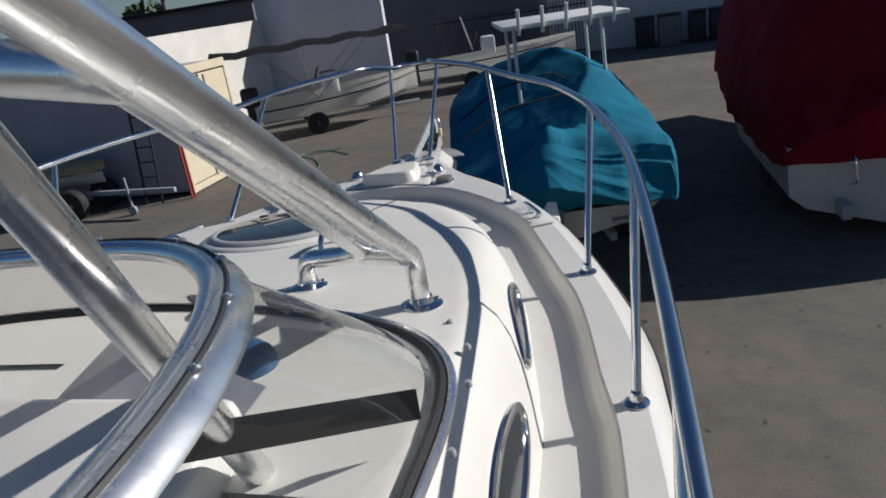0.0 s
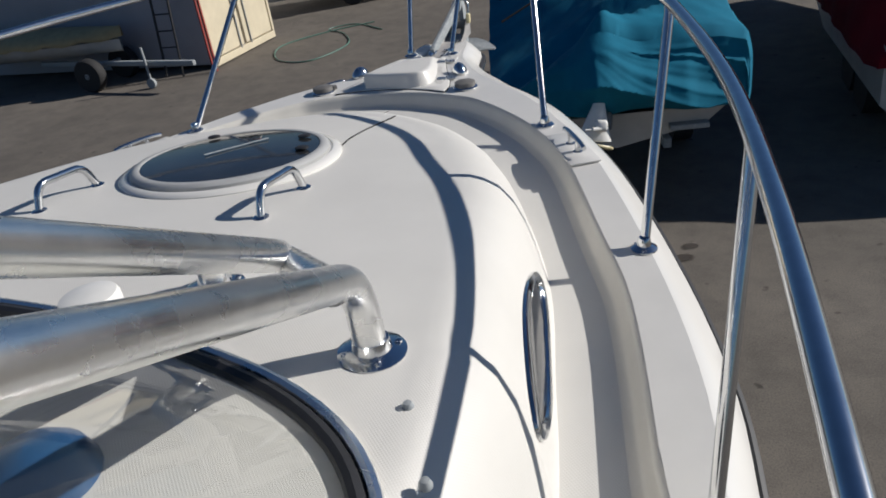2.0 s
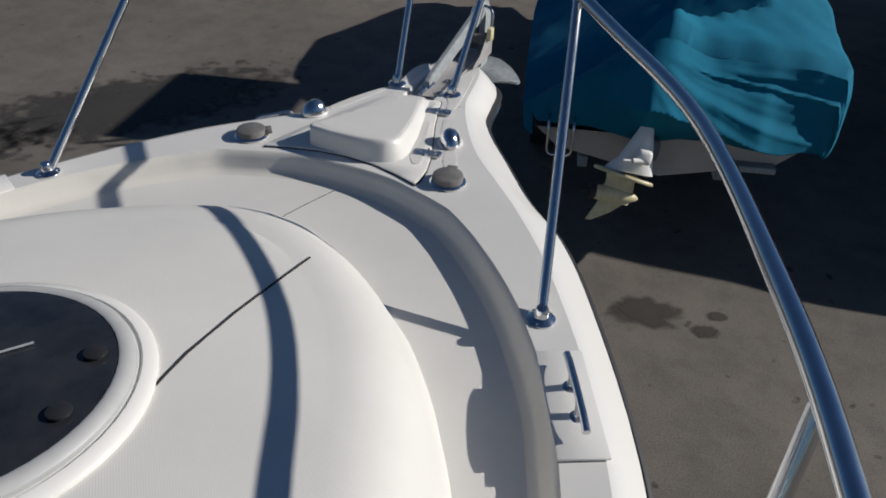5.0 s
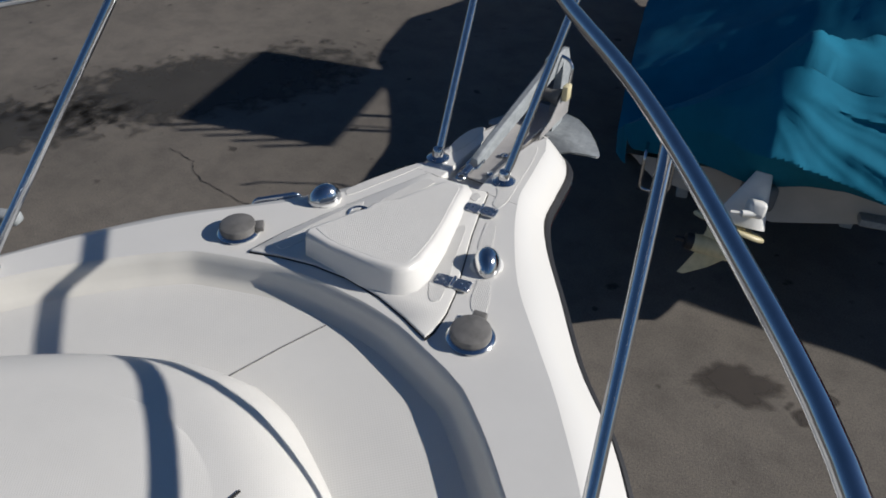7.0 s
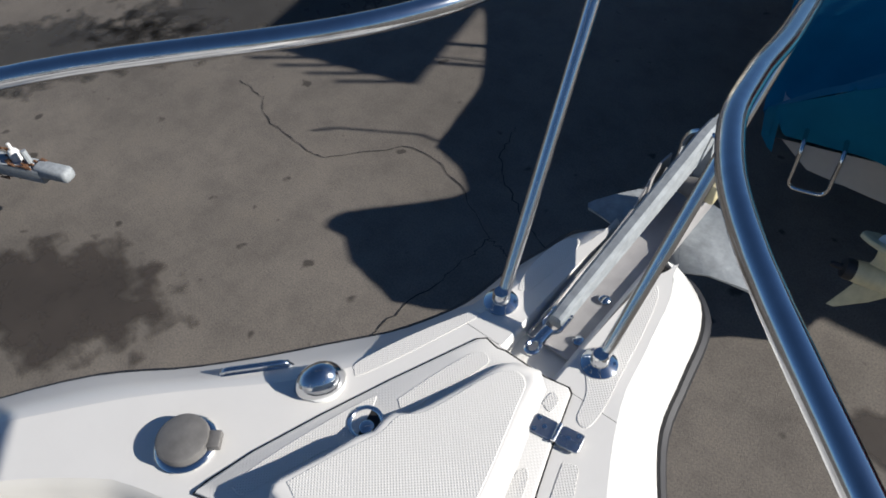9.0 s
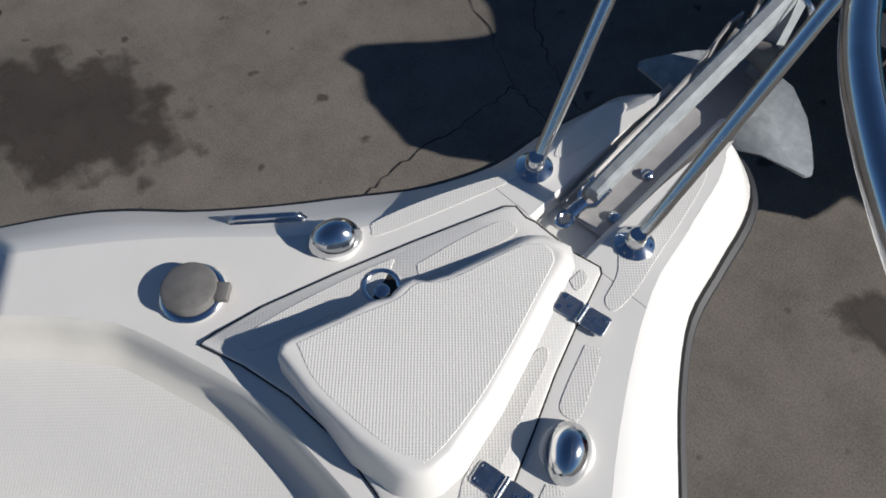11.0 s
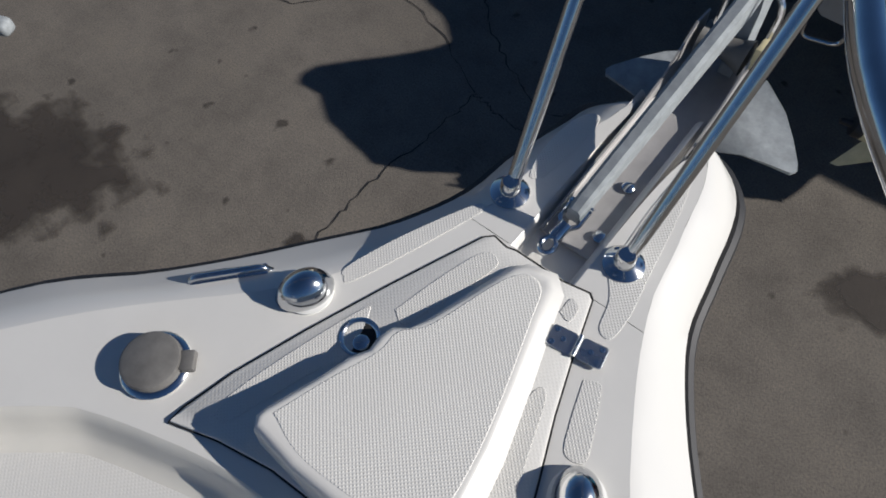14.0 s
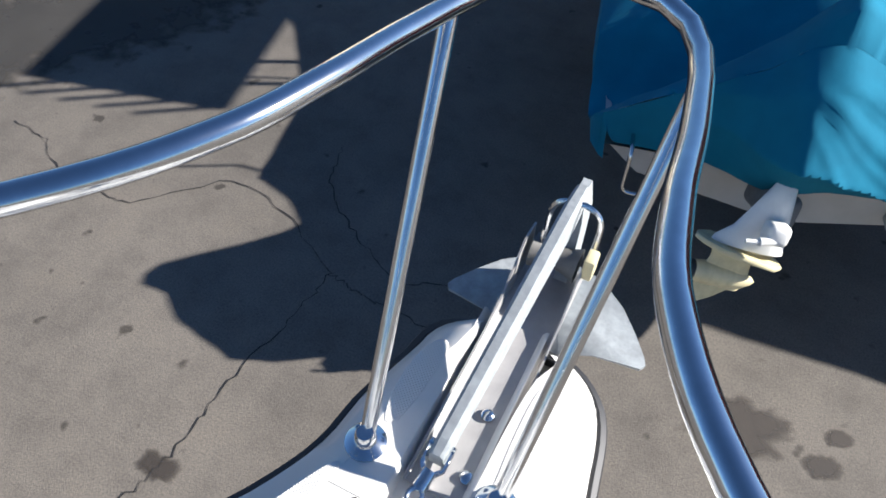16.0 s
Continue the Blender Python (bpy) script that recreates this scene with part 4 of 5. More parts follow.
# trailer under this boat
trailer = thing("boat_trailer", "galvanised trailer carrying the white boat", "trailer", (0, -2.0, 0))
for s in (-1, 1):
    bm = B()
    box(bm, (s * 0.6, -0.6, 0.55), (0.08, 4.4, 0.12), 0.01)
    part("frame_beam", bm, GALV, trailer)
    bm = B()
    lathe(bm, (s * 0.98 - s * 0.1, -1.4, 0.33), [(0.12, -0.1), (0.33, -0.1), (0.33, 0.1), (0.12, 0.1)], 24, Matrix.Rotation(radians(90), 3, "Y"))
    part("wheel", bm, TYRE, trailer)
bm = B()
box(bm, (0, -1.4, 0.42), (1.9, 0.08, 0.08), 0.01)
part("axle", bm, GALV, trailer)


# ---- canvas-covered boat ahead, blue ----
def fold(p, amp, sc):
    return amp * (noise.noise(Vector(p) * sc) + 0.5 * noise.noise(Vector(p) * sc * 2.3 + Vector((7, 3, 1))))


blue = thing("covered_boat", "small outdrive boat under a wrinkled teal canvas cover", "boat", (0.74, 3.14, 0.22), 14)
bm = B()
rows = []
NB = 141
LIMY, LIMZ = [-0.3, -0.05, 0.12, 0.40, 0.62, 0.85, 1.5, 2.0, 2.6, 3.4, 4.6], [0.90, 0.93, 0.93, 0.66, 0.74, 0.93, 0.90, 0.95, 1.10, 1.35, 1.4]
ST = [(0.08, 1.02, 1.33, 0.66), (0.16, 1.06, 1.41, 0.66), (0.5, 1.08, 1.47, 0.64), (1.0, 1.10, 1.64, 0.66), (1.8, 1.12, 1.80, 0.72), (2.6, 1.10, 2.10, 0.88), (3.4, 1.06, 2.16, 0.92), (4.2, 0.98, 1.90, 0.95), (5.2, 0.75, 1.62, 1.0), (6.0, 0.40, 1.50, 1.1), (6.4, 0.08, 1.42, 1.2)]
ys = [s[0] for s in ST]
for j in range(80):
    y = ys[0] + (ys[-1] - ys[0]) * j / 79
    w, top, low = (float(np.interp(y, ys, [s[k] for s in ST])) for k in (1, 2, 3))
    ring = []
    for i in range(NB):
        a = -1 + 2 * i / (NB - 1)
        u = abs(a)
        side = 1 if a >= 0 else -1
        if u < 0.62:
            x, z = w * (u / 0.62) * 0.95, top - (top - 1.12) * 0.42 * (u / 0.62) ** 2.6
        else:
            t = (u - 0.62) / 0.38
            zt0 = top - (top - 1.12) * 0.42
            x, z = w * (0.95 + 0.05 * math.sin(t * 2.2)), zt0 + (low - zt0) * t + 0.02 * t * math.sin(y * 5 + side)
        # the port side sags low between the engine box and the console
        z = min(z, max(low, float(np.interp(y - 0.255 * (side * x + 1), LIMY, LIMZ)) + 0.55 * (side * x + 1)))
        z += 0.15 * math.exp(-(((side * x + 0.12) / 0.17) ** 2) - ((y - 0.2) / 0.24) ** 2)
        q = Vector((side * x * (1.09 if side > 0 else 1.0), y, z))
        sag = 0.02 * math.sin(3 * y + 2.2 * x) + 0.004 * math.sin(24 * (x + 0.6 * y)) * max(0, 1 - y / 2.5)
        q += Vector((side * 0.5 * fold(q, 0.03, 2.5), -abs(fold(q, 0.02, 3.0)), fold(q, 0.02, 1.7) + sag))
        ring.append(q)
    rows.append(ring)
skin(bm, rows)
last = rows[0]
# the skirt across the stern, gathered over the engine box
skirt = []
for k in range(49):
    t = k / 48
    line = []
    for i, p in enumerate(last):
        u = -1 + 2 * i / (NB - 1)
        low = 0.74 + 0.05 * math.cos(u * 4) + 0.012 * math.sin(u * 13) + 0.2 * max(0.0, (-0.3 - u) / 0.7)
        z = min(p.z, p.z + (low - p.z) * t)
        fade = max(0.0, min(1.0, (0.62 - u) / 0.3)) * max(0.0, min(1.0, (u + 0.3) / 0.15))
        reach = 0.30 * (max(0.0, 1 - (u + 0.15) / 0.77) ** 1.05 if u > -0.15 else math.exp(-(((u + 0.15) / 0.16) ** 2)))
        td = 0.45 + 0.5 * max(0.0, min(1.0, (u + 0.15) / 0.6))
        s_ = min(1.0, t / td)
        over = max(0.0, t - td) / max(0.05, 1 - td)
        swell = 0.35 * min(1.0, t / 0.12) + 0.65 * s_ - 0.6 * over
        tilt = 0.16 * fade * (s_ - 0.8 * over)
        slack = 0.045 * math.exp(-(((t - 0.22) / 0.10) ** 2)) * fade * max(0.0, min(1.0, (u - 0.02) / 0.2))
        ang, r = math.atan2(t + 0.02, (u + 0.25) * 1.6), math.hypot(t, u + 0.25)
        crest = 1 - abs(math.sin(7.5 * ang + 1.2 * math.sin(3 * ang) + 0.6 * r))
        fan = 0.5 * (0.008 * math.sin(24 * ang + 2.0 * math.sin(5 * ang)) - 0.075 * crest**2.2 * min(1.0, 1.6 * r) * max(0.0, 1 - t**6)) * min(1.0, t * 6) * max(0.0, min(1.0, (u + 0.22) / 0.12)) * max(0.0, min(1.0, (1.0 - u) / 0.25))
        fine = 0.003 * math.sin(57 * ang + 4 * r) * fade * max(0.0, 1 - t**4)
        line.append(Vector((p.x * (1 - 0.03 * t), p.y - 0.03 * t - reach * swell - tilt + slack + fan + fine + fold((p.x, z, 3), 0.014, 3), z)))
    skirt.append(line)
skin(bm, skirt)
bmesh.ops.remove_doubles(bm, verts=bm.verts, dist=0.0005)
cover = part("cover", bm, BLUEC, blue, "wrinkled faded teal canvas cover")
bm = B()
rows = []
for y, w, low in ((0.12, 0.98, 0.50), (1.5, 1.04, 0.48), (3.5, 1.0, 0.52), (5.0, 0.72, 0.65), (6.2, 0.10, 1.05)):
    rows.append([Vector(v) for v in ((-w, y, 0.70), (-w * 0.97, y, low + 0.2), (-w * 0.8, y, low + 0.05), (0, y, low - 0.12), (w * 0.8, y, low + 0.05), (w * 0.97, y, low + 0.2), (w, y, 0.70))])
skin(bm, rows)
bm.faces.new([bm.verts.new(v) for v in rows[0]])
part("hull", bm, HULLW, blue)
# outdrive
drive = new("outdrive")
drive.parent = blue
drive["label"] = "white outdrive with a yellowed lower leg, turned hard over"
drive.matrix_basis = (pose(0.74, 3.14, 0.22, 0, 0, 14)).inverted() @ pose(0.60, 2.86, 1.18, -24) @ pose(0, 0, 0, 0, 0, -68) @ Matrix.Diagonal((1.0, 0.8, 1.0, 1.0)) @ pose(0, -0.31, -1.18)


def fin(stations):
    """A streamlined upright body: stations of (z, aft end, fore end, half thickness); aft is -y."""
    bm = B()
    rows = []
    for z, ya, yf, w in stations:
        ring = []
        for k in range(16):
            a = 2 * math.pi * k / 16
            ring.append(Vector((w * math.sin(a) * (0.75 + 0.25 * math.cos(a)), (ya + yf) / 2 + (yf - ya) / 2 * math.cos(a), z)))
        rows.append(ring)
    skin(bm, rows, True)
    bm.faces.new([bm.verts.new(v) for v in rows[0]])
    bm.faces.new([bm.verts.new(v) for v in rows[-1]])
    return bm


part("upper_housing", fin([(0.845, 0.03, 0.46, 0.085), (0.87, 0.04, 0.45, 0.09), (0.93, 0.12, 0.43, 0.075), (1.05, 0.19, 0.40, 0.065), (1.16, 0.25, 0.37, 0.05), (1.18, 0.27, 0.35, 0.03)]), WHITEP, drive)
bm = B()
out = [(0.0, -0.06), (0.05, -0.03), (0.10, 0.06), (0.115, 0.2), (0.10, 0.40), (0.05, 0.46), (0.0, 0.47)]
out += [(-x, y) for x, y in out[-2:0:-1]]
rows = [[Vector((x * k, (y - 0.2) * k + 0.2, 0.835 - 0.11 * (y - 0.05) + h)) for x, y in out] for k, h in ((0.97, -0.012), (1.0, -0.006), (1.0, 0.006), (0.97, 0.012))]
skin(bm, rows, True)
for r in (rows[0], rows[-1]):
    bm.faces.new([bm.verts.new(v) for v in r])
part("cavitation_plate", bm, CREAM, drive)
part("lower_leg", fin([(0.83, 0.06, 0.33, 0.045), (0.76, 0.07, 0.32, 0.04), (0.70, 0.05, 0.33, 0.045), (0.62, 0.06, 0.31, 0.04)]), CREAM, drive)
bm = B()
lathe(bm, (0, 0.0, 0.675), [(0.05, 0.0), (0.056, -0.06), (0.058, -0.2), (0.045, -0.3), (0.02, -0.36), (0.004, -0.38)], 20, Matrix.Rotation(radians(90), 3, "X"))
part("gear_case", bm, CREAM, drive)
part("skeg", fin([(0.63, 0.05, 0.28, 0.016), (0.55, 0.01, 0.17, 0.011), (0.475, -0.03, 0.02, 0.006)]), CREAM, drive)
bm = B()
lathe(bm, (0, 0.005, 0.675), [(0.05, 0), (0.052, 0.03), (0.046, 0.055), (0.03, 0.06), (0.016, 0.065), (0.014, 0.12), (0.009, 0.13)], 20, Matrix.Rotation(radians(90), 3, "X"))
part("propeller_hub", bm, RUB, drive)
bm = B()
box(bm, (0.10, 0.30, 0.97), (0.10, 0.13, 0.10), 0.03, None, 3)
tube(bm, [(0.12, 0.34, 0.95), (0.15, 0.20, 0.935)], 0.02, 10)
tube(bm, [(0.15, 0.2, 0.935), (0.16, 0.12, 0.93)], 0.01, 8)
part("trim_ram", bm, WHITEP, drive)
bm = B()
box(bm, (-0.2, 0.40, 1.02), (0.36, 0.16, 0.16), 0.04, None, 3)
part("transom_bracket", bm, GREY, drive)
bm = B()
tube(bm, rounded([(-0.86, 0.1, 0.84), (-0.86, -0.06, 0.82), (-0.86, -0.08, 0.58), (-0.68, -0.08, 0.58), (-0.68, -0.06, 0.82), (-0.68, 0.1, 0.84)], 0.05), 0.011, 10)
part("swim_ladder", bm, SS, blue)
bm = B()
box(bm, (0.62, 0.08, 0.55), (0.34, 0.10, 0.05), 0.01)
part("trim_tab", bm, GALV, blue)
for s in (-1, 1):
    bm = B()
    box(bm, (s * 0.55, 3.0, 0.20), (0.08, 4.9, 0.10), 0.01)
    part("trailer_beam", bm, GALV, blue)
    bm = B()
    lathe(bm, (s * 0.92, 1.7, 0.10), [(0.13, -0.1), (0.32, -0.1), (0.32, 0.1), (0.13, 0.1)], 24, Matrix.Rotation(radians(90), 3, "Y"))
    part("wheel", bm, TYRE, blue)
# T-top behind the cover
for x, y in ((-0.12, 2.4), (1.0, 2.4), (-0.12, 3.4), (1.0, 3.4)):
    bm = B()
    tube(bm, [(x, y, 1.2), (x * 0.98, y, 2.43)], 0.024, 10)
    part("top_post", bm, WHITEP, blue)
bm = B()
box(bm, (0.5, 2.95, 2.45), (1.56, 1.6, 0.06), 0.02)
part("hard_top", bm, WHITEP, blue, "white hard top on posts")
for k in range(5):
    bm = B()
    tube(bm, [(-0.08 + 0.29 * k, 2.14, 2.36), (-0.08 + 0.29 * k, 2.06, 2.66)], 0.022, 8)
    part("rod_holder", bm, WHITEP, blue)
bm = B()
for k in range(2):
    tube(bm, [Vector((-0.95, 0.9 + k * 1.1, 1.45)), Vector((-0.4, 1.1 + k, 1.68 + 0.1 * k)), Vector((0.3, 1.3 + k, 1.72 + 0.12 * k)), Vector((0.98, 1.0 + k * 1.4, 1.40))], 0.012, 6)
part("tie_rope", bm, BLACKC, blue)

# ---- red covered boat ----
red = thing("covered_boat", "large white boat under a dark red canvas cover on a trailer", "boat", (4.34, 4.35, -0.1))
bm = B()
rows = []
ST = [(0.0, 1.40, 1.62, 1.02), (0.3, 1.44, 1.95, 1.0), (1.2, 1.48, 3.1, 1.02), (2.4, 1.5, 3.6, 1.06), (4.0, 1.48, 3.9, 1.15), (6.0, 1.35, 3.6, 1.3), (8.0, 0.8, 2.9, 1.6), (9.0, 0.1, 2.4, 1.9)]
ys = [s[0] for s in ST]
for j in range(50):
    y = ys[-1] * j / 49
    w, top, low = (float(np.interp(y, ys, [s[k] for s in ST])) for k in (1, 2, 3))
    ring = []
    for i in range(49):
        a = -1 + 2 * i / 48
        u, side = abs(a), (1 if a >= 0 else -1)
        if u < 0.4:
            x, z = w * 0.62 * u / 0.4, top - min(0.35, 0.4 * (top - low)) * (u / 0.4) ** 2
        else:
            t = (u - 0.4) / 0.6
            x, z = w * (0.62 + 0.40 * math.sin(t * math.pi / 2) ** 0.8), top - min(0.35, 0.4 * (top - low)) + (low - top + min(0.35, 0.4 * (top - low))) * t
        q = Vector((side * x, y, z))
        q += Vector((side * fold(q, 0.05, 1.6) + side * 0.02 * math.sin(9 * y), 0, fold(q, 0.05, 1.2)))
        ring.append(q)
    rows.append(ring)
skin(bm, rows)
back = rows[0]
skin(bm, [[Vector((p.x, p.y - 0.03 * t + 0.03 * t * math.sin(9 * p.x), p.z + (1.02 - p.z) * t)) for p in back] for t in (0, 0.25, 0.5, 0.75, 1.0)])
part("cover", bm, REDC, red, "taut dark red canvas cover")
bm = B()
rows = []
for y, w, low in ((0.03, 1.34, 0.40), (3, 1.42, 0.42), (6, 1.25, 0.6), (8.6, 0.15, 1.3)):
    rows.append([Vector(v) for v in ((-w, y, 1.2), (-w * 0.98, y, low + 0.25), (-w * 0.85, y, low + 0.1), (0, y, low - 0.2), (w * 0.85, y, low + 0.1), (w * 0.98, y, low + 0.25), (w, y, 1.2))])
skin(bm, rows)
bm.faces.new([bm.verts.new(v) for v in rows[0]])
part("hull", bm, HULLW, red)
for s in (-1, 1):
    for yy in (1.6, 2.4):
        bm = B()
        lathe(bm, (s * 1.05, yy, 0.35), [(0.14, -0.11), (0.35, -0.11), (0.35, 0.11), (0.14, 0.11)], 24, Matrix.Rotation(radians(90), 3, "Y"))
        part("wheel", bm, TYRE, red)
    bm = B()
    box(bm, (s * 0.8, 2.5, 0.52), (0.1, 5.5, 0.16), 0.01)
    part("trailer_beam", bm, GALV, red)
bm = B()
tube(bm, rounded([(-0.7, 0.02, 1.1), (-0.7, -0.08, 1.05), (-0.68, -0.1, 0.8), (-0.72, 0.02, 0.75)], 0.05), 0.014, 8)
part("grab_rail", bm, SS, red)

# ---- left side of the yard ----
bm = B()
box(bm, (-10.9, 15.71, 1.6), (0.25, 8.52, 3.2))
tagged(part("wall_west", bm, WALLW, smooth=False), "sunlit white stucco yard building wall", "wall", kind="structure")
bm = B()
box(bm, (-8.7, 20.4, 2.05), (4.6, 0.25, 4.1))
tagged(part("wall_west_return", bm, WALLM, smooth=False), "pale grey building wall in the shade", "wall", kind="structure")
cont = thing("storage_container", "weathered steel storage container with beige end doors", "container", (-7.5, 10.1, 0))
bm = B()
box(bm, (-3.03, 0, 1.30), (6.06, 2.36, 2.46), 0.02)
part("body", bm, SIDEC, cont, smooth=False)
for yy in (-0.57, 0.57):
    bm = B()
    box(bm, (0.03, yy, 1.26), (0.05, 1.06, 2.14), 0.015)
    part("door_leaf", bm, BEIGE, cont, smooth=False)
for zz, hh in ((2.46, 0.18), (0.10, 0.14)):
    bm = B()
    box(bm, (0.03, 0, zz), (0.09, 2.38, hh), 0.01)
    part("door_header", bm, BEIGE, cont, smooth=False)
for yy in (-1.15, 1.15):
    bm = B()
    box(bm, (0.03, yy, 1.28), (0.09, 0.08, 2.2), 0.01)
    part("door_post", bm, BEIGE, cont, smooth=False)
for yy in (-0.2, 0.2):
    bm = B()
    tube(bm, [(0.075, yy, 0.15), (0.075, yy, 2.3)], 0.015, 8)
    part("lock_rod", bm, GALV, cont)
for k in range(2):
    p = thing("red_pole", "red painted pole leaning against the container", "pole", (-7.32, 8.62 + 0.1 * k, 0), group="poles by the container")
    bm = B()
    tube(bm, [(0, 0, 0), (-0.2, 0.30, 2.45)], 0.022, 8)
    part("shaft", bm, REDP, p)
lad = thing("ladder", "aluminium ladder leaning against the shed", "ladder", (-8.1, 8.45, 0), -90)
for s in (-0.19, 0.19):
    bm = B()
    tube(bm, [(0, s, 0), (-0.35, s, 2.6)], 0.024, 8)
    part("rail", bm, RUB, lad)
for k in range(8):
    bm = B()
    z = 0.25 + 0.3 * k
    tube(bm, [(-0.135 * z, -0.19, z), (-0.135 * z, 0.19, z)], 0.015, 8)
    part("rung", bm, RUB, lad)


def wheel(parent, c, r, w, rim=True):
    bm = B()
    lathe(bm, c, [(r * 0.6, -w / 2), (r * 0.92, -w / 2), (r, -w * 0.3), (r, w * 0.3), (r * 0.92, w / 2), (r * 0.6, w / 2)], 30, Matrix.Rotation(radians(90), 3, "Y"))
    o = part("wheel", bm, TYRE, parent)
    if rim:
        bm = B()
        lathe(bm, c, [(r * 0.6, -w * 0.46), (r * 0.6, w * 0.46), (r * 0.5, w * 0.40), (r * 0.22, w * 0.36), (r * 0.18, w * 0.5), (0.01, w * 0.5)], 24, Matrix.Rotation(radians(90), 3, "Y"))
        part("rim", bm, GALV, o)


dinghy = thing("dinghy_on_trailer", "small boat under a tan cover on a light trailer", "boat", (-10.4, 8.22, 0), -90)
bm = B()
rows = []
for j in range(24):
    t = j / 23
    y = -2.6 + 4.2 * t
    w = 0.56 * (1 - max(0, (t - 0.45) / 0.55) ** 2.2) + 0.02
    rows.append([Vector((w * math.sin(a), y, 0.84 + 0.06 * t + (0.30 - 0.12 * t) * math.cos(a) + (0.025 * math.sin(9 * y) if abs(a) > 1.3 else 0))) for a in np.linspace(-1.75, 1.75, 21)])
skin(bm, rows)
part("cover", bm, TANC, dinghy, "tan canvas cover tied down")
bm = B()
rows = []
for j in range(14):
    t = j / 13
    w = 0.52 * (1 - max(0, (t - 0.45) / 0.55) ** 2.2) + 0.02
    rows.append([Vector((w * math.sin(a), -2.55 + 4.05 * t, 0.86 - (0.4 - 0.15 * t) * math.cos(a))) for a in np.linspace(-1.5, 1.5, 13)])
skin(bm, rows)
part("hull", bm, HULLW, dinghy)
wheel(dinghy, (0.55, 1.05, 0.31), 0.31, 0.2)
wheel(dinghy, (-0.4, 1.05, 0.31), 0.31, 0.2)
bm = B()
box(bm, (0, 1.05, 0.38), (0.95, 0.07, 0.07), 0.01)
part("axle", bm, GALV, dinghy)
bm = B()
box(bm, (0.25, 1.4, 0.44), (0.08, 4.0, 0.09), 0.01, Matrix.Rotation(radians(-7), 3, "Z"))
part("tongue", bm, GALV, dinghy)
bm = B()
tube(bm, [(0.46, 2.3, 0.75), (0.46, 2.3, 0.12)], 0.025, 10)
lathe(bm, (0.46, 2.3, 0.09), [(0.03, -0.03), (0.09, -0.03), (0.09, 0.03), (0.03, 0.03)], 18, Matrix.Rotation(radians(90), 3, "Y"))
part("jockey_wheel", bm, GALV, dinghy)


# small open boats further off
def skiff(at, rz, length, bimini, label):
    o = thing("open_boat", label, "boat", at, rz, group="boats by the far wall")
    bm = B()
    rows = []
    for j in range(16):
        t = j / 15
        w = 0.95 * (1 - max(0, (t - 0.5) / 0.5) ** 2.0) + 0.02
        k = 0.45 + 0.45 * max(0, t - 0.6) ** 1.3 * 2
        rows.append([Vector(v) for v in ((-w, length * t, 1.0 + 0.3 * t * t), (-w * 0.93, length * t, k + 0.12), (0, length * t, k - 0.05), (w * 0.93, length * t, k + 0.12), (w, length * t, 1.0 + 0.3 * t * t))])
    skin(bm, rows)
    bm.faces.new([bm.verts.new(v) for v in rows[0]])
    bmesh.ops.solidify(bm, geom=bm.faces[:], thickness=0.03)
    part("hull", bm, WHITEP, o)
    for s in (-1, 1):
        bm = B()
        tube(bm, [(s * (0.965 * (1 - max(0, (t - 0.5) / 0.5) ** 2.0) + 0.02), length * t, 0.86 + 0.3 * t * t) for t in [i / 15 for i in range(16)]], 0.022, 6)
        part("stripe", bm, RUB, o)
        wheel(o, (s * 0.85, length * 0.32, 0.3), 0.3, 0.18)
    bm = B()
    box(bm, (0, length * 0.42, 0.3), (0.1, length * 1.15, 0.1), 0.01)
    part("trailer_beam", bm, GALV, o)
    bm = B()
    box(bm, (0, length * 0.45, 1.2), (0.6, 0.45, 0.75), 0.05)
    part("console", bm, WHITEP, o)
    bm = B()
    lathe(bm, (0, length * 0.38, 1.55), [(0.2, 0), (0.22, 0.015), (0.2, 0.03), (0.18, 0.015)], 20, Matrix.Rotation(radians(70), 3, "X"))
    part("steering_wheel", bm, RUB, o)
    bm = B()
    box(bm, (0, -0.2, 1.2), (0.35, 0.5, 0.55), 0.1, None, 3)
    box(bm, (0, -0.25, 0.75), (0.16, 0.22, 0.7), 0.04)
    part("outboard_motor", bm, RUB, o)
    for k in range(4):
        bm = B()
        tube(bm, [(-0.4 + 0.25 * k, length * 0.35, 1.2), (-0.45 + 0.3 * k, length * 0.30, 2.3)], 0.012, 6)
        part("rod", bm, WHITEP, o)
    if bimini:
        bm = B()
        skin(bm, [[Vector((x, y, 2.5 - 0.12 * x * x + 0.04 * math.sin(y * 5))) for x in np.linspace(-1.1, 1.1, 9)] for y in np.linspace(-1.0, length * 0.95, 16)])
        bmesh.ops.solidify(bm, geom=bm.faces[:], thickness=0.02)
        part("bimini", bm, BLACKC, o, "black canvas sun top")
        for s in (-1, 1):
            for yy in (0.1, length * 0.7):
                bm = B()
                tube(bm, [(s * 0.95, length * 0.35, 1.0), (s * 1.0, yy, 2.4)], 0.014, 6)
                part("bimini_pole", bm, GALV, o)
    return o


skiff((-8.6, 14.6, 0), -62, 4.6, True, "grey-white open boat with a black sun top")
skiff((-5.4, 20.2, 0), -75, 5.4, False, "white centre-console boat with a bare metal frame")

